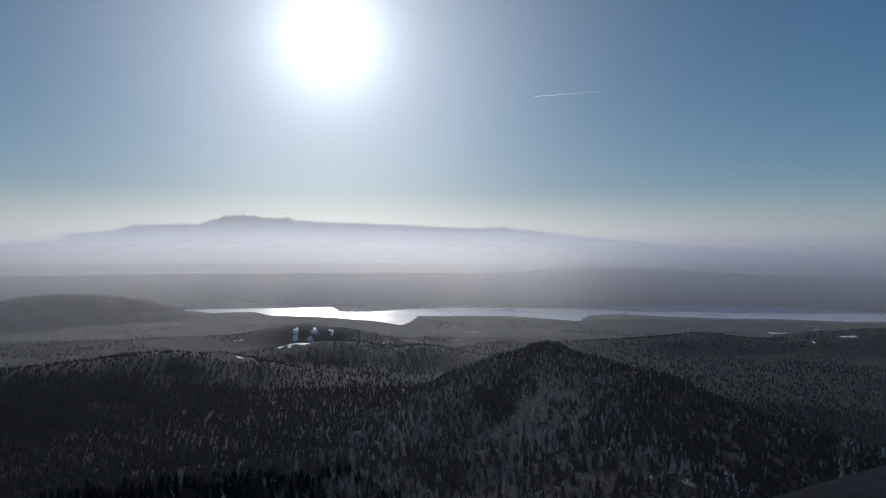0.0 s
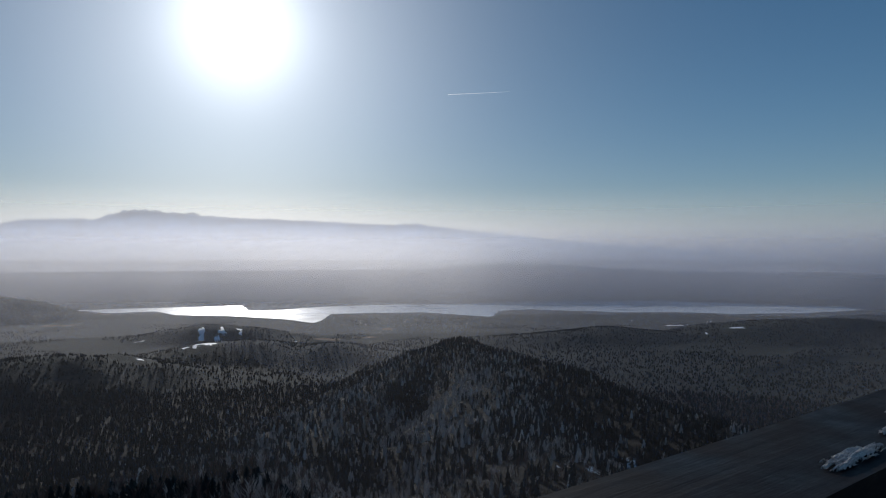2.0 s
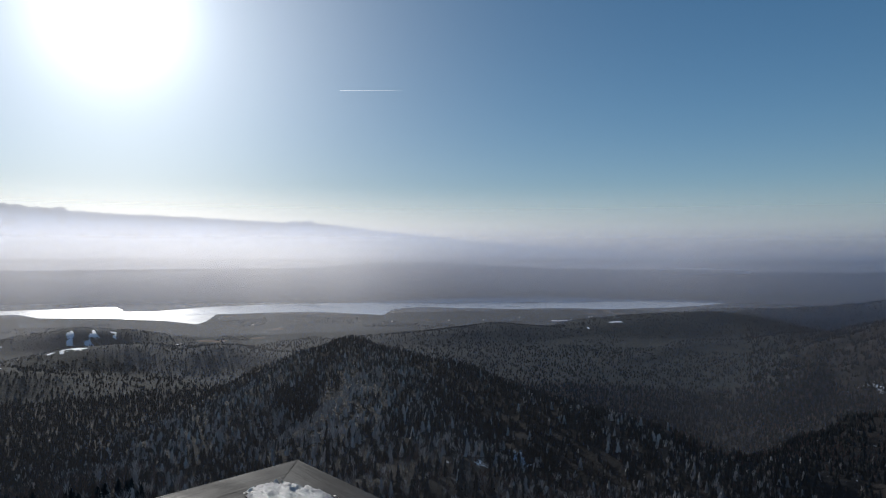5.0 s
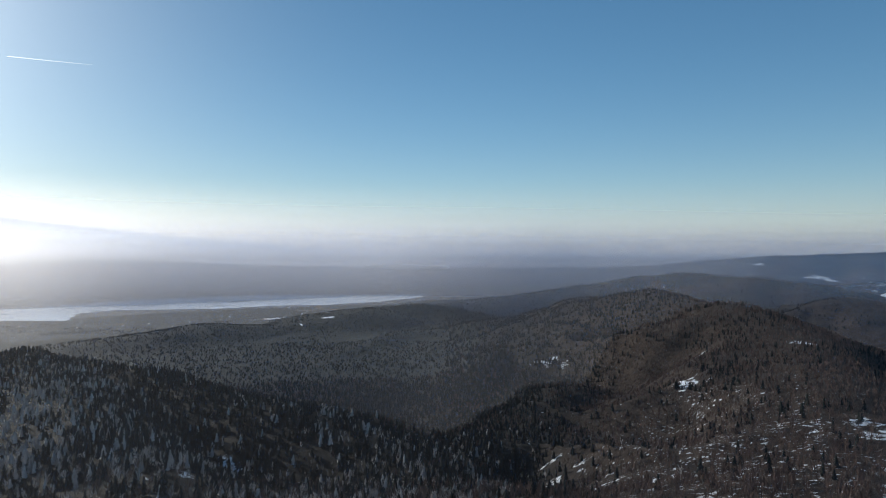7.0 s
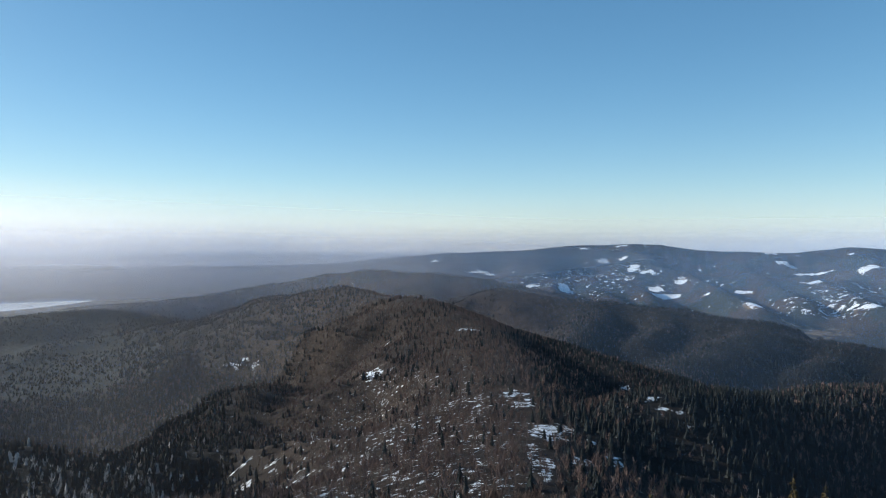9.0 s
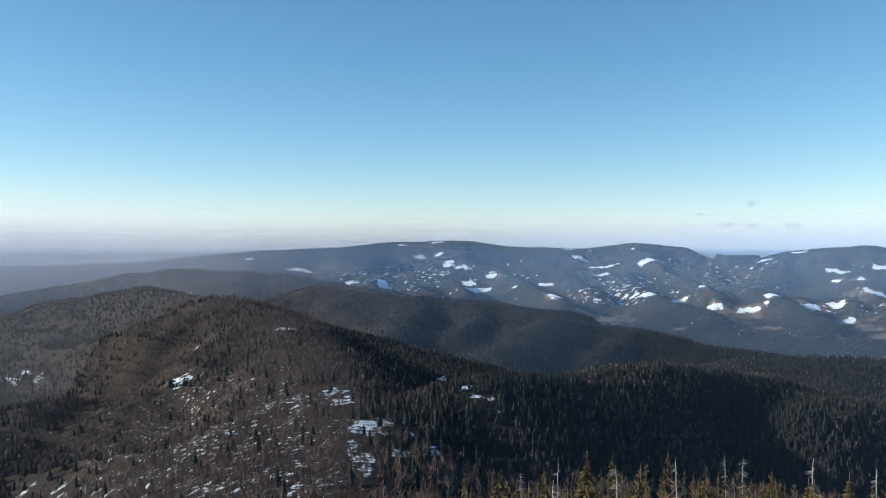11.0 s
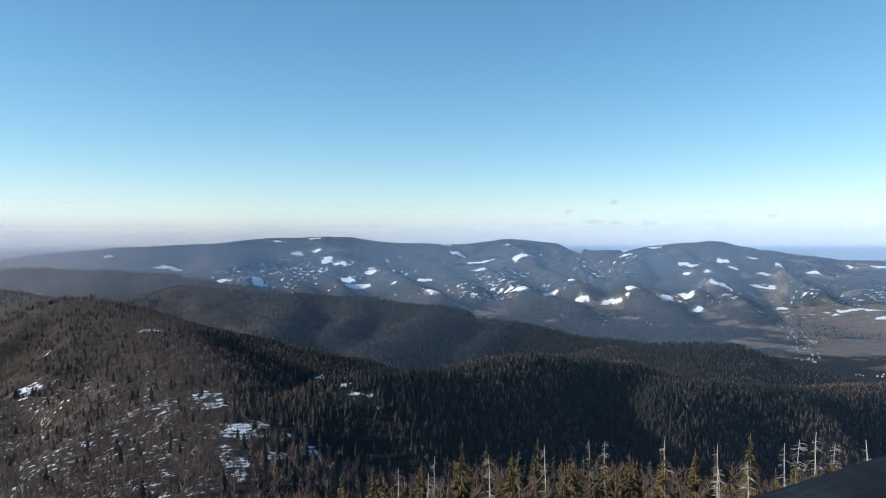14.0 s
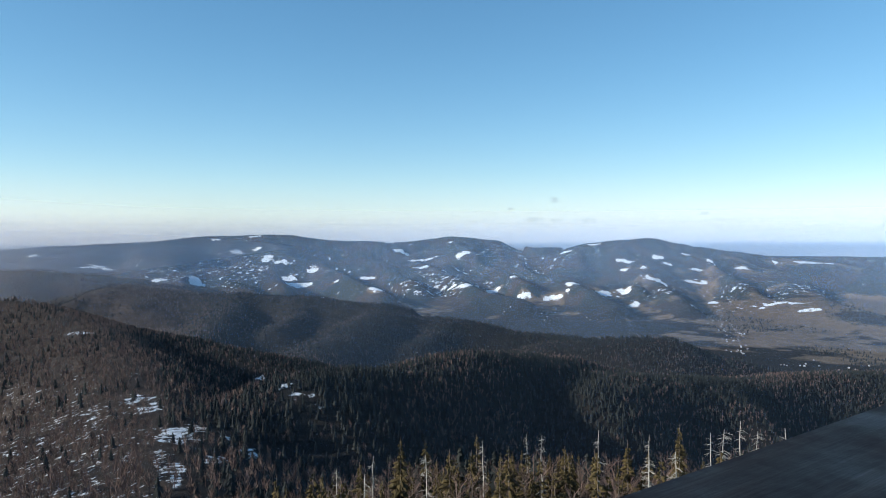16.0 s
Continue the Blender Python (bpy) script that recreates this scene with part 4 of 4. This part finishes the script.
def dead_snag(rng):
    tree = tagged(new("dead_snag"), "dead silver spruce trunk with snapped side branches", "dead tree", "trees below the tower")
    v, f = stem(rng, 13.5, 0.13, 9, 0.006)
    tinted("trunk", v, f, SILVER, tree, rng.uniform(0.3, 1, len(v)))
    for i in range(54):
        v, f = [], []
        z = rng.uniform(3, 13.3)
        a, L = rng.uniform(0, 6.28), rng.uniform(0.15, 1.05) * (1.25 - z / 15)
        e = (L * math.cos(a), L * math.sin(a), z - L * rng.uniform(0.0, 0.5))
        tube(v, f, (0, 0, z), e, 0.028, 0.009, 3)
        for k in range(3):
            b, w = a + rng.uniform(-0.9, 0.9), rng.uniform(0.5, 1.0)
            p = (e[0] * w, e[1] * w, z + (e[2] - z) * w)
            tube(v, f, p, (p[0] + 0.4 * math.cos(b), p[1] + 0.4 * math.sin(b), p[2] - rng.uniform(0, 0.3)), 0.012, 0.004, 3)
        tinted("branch", v, f, SILVER, tree, rng.uniform(0, 1, len(v)))
    return tree


def bare_tree(rng):
    tree = tagged(new("bare_tree"), "leafless brown broadleaf tree with rising branches", "tree", "trees below the tower")
    v, f = stem(rng, 9.0, 0.14, 5, 0.012)
    tinted("trunk", v, f, BARK, tree, rng.uniform(0, 1, len(v)))
    v, f = [], []

    def grow(p, way, length, radius, depth):
        q = p + way * length
        tube(v, f, p, q, radius, radius * 0.55, 3)
        if depth:
            for _ in range(4 if depth > 1 else 5):
                d = (way + Vector((rng.uniform(-0.75, 0.75), rng.uniform(-0.75, 0.75), rng.uniform(-0.1, 0.6)))).normalized()
                grow(p + way * length * rng.uniform(0.35, 1.0), d, length * rng.uniform(0.45, 0.75), radius * 0.5, depth - 1)

    for i in range(11):
        z = rng.uniform(3.0, 8.8)
        a = rng.uniform(0, 6.28)
        grow(Vector((0, 0, z)), Vector((math.cos(a) * 0.75, math.sin(a) * 0.75, 0.8)).normalized(), rng.uniform(1.2, 2.2) * (1.2 - z / 16), 0.035, 2)
    tinted("crown", v, f, BEECH, tree, rng.uniform(0, 1, len(v)))
    return tree


def stand_tree(first, used, az, r, size, turn):
    x, y, _ = spot(az, r, 0)
    z = float(land(np.array([x]), np.array([y]))[0])
    m = Matrix.Translation((x, y, z)) @ pose(0, 0, 0, 0, 0, turn)
    if first in used:
        ob = copy_thing(first, m)
    else:
        ob = first
        ob.matrix_world = m
        used.add(first)
    ob.scale = (size * (0.9 + 0.2 * ((turn * 7) % 1)), size, size)


# bearing, angle of the top: the trees that stand out against the far slope
SNAGS = [(-113.9, -15.9), (-124.9, -14.3), (-126.2, -14.9), (-128.2, -14.4), (-107.7, -16.6), (-109.0, -16.6), (-118.0, -16.0), (-122.8, -15.4), (-123.8, -15.0), (-94.2, -18.3), (-103.9, -17.2), (-91, -19.2)]
SPRUCES = [(-96.6, -16.9), (-98.8, -17.2), (-103.3, -16.7), (-120.4, -15.0), (-106.2, -17.6), (-111, -17.4), (-116.3, -16.6), (-89.0, -19.2), (-86, -19.4), (-93.0, -18.8), (-101, -17.9), (-130, -14.9), (-132.5, -14.6)]


def build_near_trees():
    rng = np.random.default_rng(23)
    used = set()
    snags, spruces = [dead_snag(rng) for _ in range(3)], [spruce_tree(rng, g) for g in (0.3, 0.55, 0.8)]
    bare = [bare_tree(rng) for _ in range(3)]
    for kinds, rows, full in ((snags, SNAGS, 13.6), (spruces, SPRUCES, 14.0)):
        for i, (az, el) in enumerate(rows):
            r = rng.uniform(70, 100)
            x, y, top = spot(az, r, el)
            z = float(land(np.array([x]), np.array([y]))[0])
            stand_tree(kinds[i % 3], used, az, r, (top - z) / full, rng.uniform(0, 360))
    for i in range(270):
        az = rng.uniform(-137, -83)
        r = rng.uniform(62, 128)
        x, y, _ = spot(az, r, 0)
        z = float(land(np.array([x]), np.array([y]))[0])
        limit = EYE + r * math.tan(radians(np.interp(az, [-135, -125, -114, -96, -84], [-15.6, -15.8, -17.2, -18.0, -20.3]) - rng.uniform(0.2, 2.2))) - z
        pick = rng.uniform()
        kind, full = (spruces[i % 3], 14.0) if pick < 0.42 else ((bare[i % 3], 10.2) if pick < 0.965 else (snags[i % 3], 13.6))
        stand_tree(kind, used, az, r, np.clip(limit / full, 0.35, 1.3), rng.uniform(0, 360))


build_near_trees()


# ---- houses in the valleys ----
def plaster(name, colour, rough=0.8):
    m, t, b = material(name, rough, 0, 0.4)
    link(t, mix(t, noise_at(t, position(t), 0.8, 4), colour, tuple(c * 0.8 for c in colour)), b.inputs["Base Color"])
    return m


PLASTER = plaster("house_plaster", (0.36, 0.34, 0.32))
ROOF = plaster("snowy_roof", (0.46, 0.47, 0.50), 0.3)
TILE = plaster("dark_roof", (0.14, 0.09, 0.08))
PANE = plaster("window_glass", (0.05, 0.06, 0.08))


def house(roof_material, label):
    ob = tagged(new("house"), label, "house", "houses in the valley")
    w, d, h, g = 5.0, 4.0, 5.0, 3.6
    v = [(-w, -d, -2), (w, -d, -2), (w, d, -2), (-w, d, -2), (-w, -d, h), (w, -d, h), (w, d, h), (-w, d, h), (-w, 0, h + g), (w, 0, h + g)]
    link_mesh("wall", v, [(0, 1, 5, 4), (2, 3, 7, 6), (1, 2, 6, 9, 5), (3, 0, 4, 8, 7)], PLASTER, ob)
    o = 0.6
    v = [(-w - o, -d - o, h - o * 0.8), (w + o, -d - o, h - o * 0.8), (w + o, 0, h + g + 0.2), (-w - o, 0, h + g + 0.2), (-w - o, d + o, h - o * 0.8), (w + o, d + o, h - o * 0.8)]
    v += [(a, b, c + 0.3) for a, b, c in v]
    link_mesh("roof", v, [(0, 1, 2, 3), (3, 2, 5, 4), (6, 9, 8, 7), (9, 10, 11, 8), (0, 6, 7, 1), (4, 5, 11, 10), (0, 3, 9, 6), (3, 4, 10, 9), (1, 7, 8, 2), (2, 8, 11, 5)], roof_material, ob)
    for x in (-2.6, 0, 2.6):
        for y in (-1, 1):
            q = [(x - 0.6, y * (d + 0.03), 1.4), (x + 0.6, y * (d + 0.03), 1.4), (x + 0.6, y * (d + 0.03), 3.0), (x - 0.6, y * (d + 0.03), 3.0)]
            link_mesh("window", q + [(a, b - y * 0.06, c) for a, b, c in q], [(0, 1, 2, 3), (4, 7, 6, 5), (0, 4, 5, 1), (2, 6, 7, 3), (1, 5, 6, 2), (3, 7, 4, 0)], PANE, ob)
    return ob


def build_villages():
    rng = np.random.default_rng(5)
    kinds = [house(ROOF, "pale plastered house with a snowy gable roof"), house(TILE, "pale plastered house with a dark gable roof")]
    used = set()
    places = []
    for i in range(90):
        r = rng.uniform(1780, 2750)
        places.append((np.interp(r, [1780, 2100, 2700], [-124.6, -124.3, -122.2]) + rng.normal(0, 0.55), r))
    for i in range(16):
        places.append((rng.uniform(-134, -127), rng.uniform(1640, 1760)))
    for i in range(14):
        places.append((rng.uniform(-113, -105), rng.uniform(2300, 2650)))
    for i in range(46):
        places.append((rng.uniform(-32, 2), rng.uniform(2600, 2950)))
    for i, (az, r) in enumerate(places):
        stand_tree(kinds[i % 2], used, az, r, rng.uniform(0.25, 0.42) * (1.5 if az > -40 else 1.0), rng.uniform(0, 360))


build_villages()


# ---- sky ----
def build_contrail():
    m = bpy.data.materials.new("vapour_trail")
    m.use_nodes = True
    t = m.node_tree
    t.nodes.clear()
    lit = node(t, "ShaderNodeBsdfTranslucent", Color=(0.97, 0.97, 1, 1))
    ahead = node(t, "ShaderNodeBsdfRefraction", Color=(1, 1, 1, 1), Roughness=0.7, IOR=1.8)
    body = node(t, "ShaderNodeMixShader", Fac=0.6)
    link(t, lit.outputs[0], body.inputs[1])
    link(t, ahead.outputs[0], body.inputs[2])
    thin = node(t, "ShaderNodeMixShader", Fac=0.28)
    link(t, t.nodes.new("ShaderNodeBsdfTransparent").outputs[0], thin.inputs[1])
    link(t, body.outputs[0], thin.inputs[2])
    link(t, thin.outputs[0], t.nodes.new("ShaderNodeOutputMaterial").inputs[0])
    verts, faces = [], []
    for i in range(25):
        u = i / 24
        p = Vector(spot(-8.0 - 5.5 * u, 4700, 13.74 + 0.18 * u))
        r = 2.2 * (1 - u) ** 0.5 + 0.2
        verts += [p + Vector((0, 0, r)), p - Vector((0, 0, r))]
    for i in range(24):
        faces.append((2 * i, 2 * i + 2, 2 * i + 3, 2 * i + 1))
    link_mesh("vapour_trail", verts, faces, m, label="thin white vapour trail high in the sky", category="vapour trail", kind="structure")


build_contrail()

# u, v, half length, half width, thickness, which rail
for n, (u, v, along, across, thick, rail) in enumerate([
        (0.150, 0.265, 0.18, 0.066, 0.010, 1), (0.185, 0.110, 0.11, 0.064, 0.012, 2), (0.15, 1.44, 0.19, 0.050, 0.016, 1), (0.195, 0.82, 0.11, 0.021, 0.009, 1),
        (0.17, 0.58, 0.045, 0.016, 0.006, 1), (0.225, 0.47, 0.012, 0.009, 0.005, 1), (0.35, 0.06, 0.04, 0.018, 0.007, 2), (2.93, 0.04, 0.034, 0.020, 0.010, 2)]):
    ice_crust(u, v, along, across, thick, 29 if rail == 1 else -65, 3.7 * n + 1)


def build_clouds():
    """Small grey wisps low over the far ridge, thinning out to nothing at their rims."""
    m = bpy.data.materials.new("thin_cloud")
    m.use_nodes = True
    t = m.node_tree
    t.nodes.clear()
    lit = node(t, "ShaderNodeBsdfDiffuse", Color=(0.50, 0.55, 0.66, 1))
    thin = t.nodes.new("ShaderNodeMixShader")
    ragged = maths(t, "SUBTRACT", maths(t, "MULTIPLY", noise_at(t, position(t), 0.035, 5, 0.6), 1.6), 0.35)
    link(t, maths(t, "MULTIPLY", maths(t, "MULTIPLY", attribute(t, "body"), ragged), 0.42, True), thin.inputs[0])
    link(t, t.nodes.new("ShaderNodeBsdfTransparent").outputs[0], thin.inputs[1])
    link(t, lit.outputs[0], thin.inputs[2])
    link(t, thin.outputs[0], t.nodes.new("ShaderNodeOutputMaterial").inputs[0])
    for az, el, w, h in [(-109.8, 3.35, 46, 26), (-108.1, 1.65, 80, 20), (-109.9, 1.6, 60, 16), (-112.7, 1.55, 70, 22), (-106.0, 2.6, 34, 14), (-122.0, 2.0, 40, 14)]:
        verts, faces, body = [(0, 0, 0)], [], [1.0]
        rings, sides = 6, 24
        for i in range(1, rings + 1):
            q = i / rings
            for k in range(sides):
                c = 6.2832 * k / sides
                verts.append((w * q * math.cos(c), 0.25 * w * (1 - q * q) * math.sin(3 * c), h * q * math.sin(c)))
                body.append((1 - q * q) ** 1.5)
        for k in range(sides):
            n = (k + 1) % sides
            faces.append((0, 1 + k, 1 + n))
            for i in range(rings - 1):
                faces.append((1 + i * sides + k, 1 + (i + 1) * sides + k, 1 + (i + 1) * sides + n, 1 + i * sides + n))
        ob = link_mesh("cloud", verts, faces, m, smooth=True)
        ob.data.attributes.new("body", "FLOAT", "POINT").data.foreach_set("value", np.array(body, np.float32))
        ob.matrix_world = Matrix.Translation(spot(az, 4030, el)) @ pose(0, 0, 0, 0, 0, az)
        tagged(ob, "small thin grey cloud over the far ridge", "cloud", "low clouds")


build_clouds()
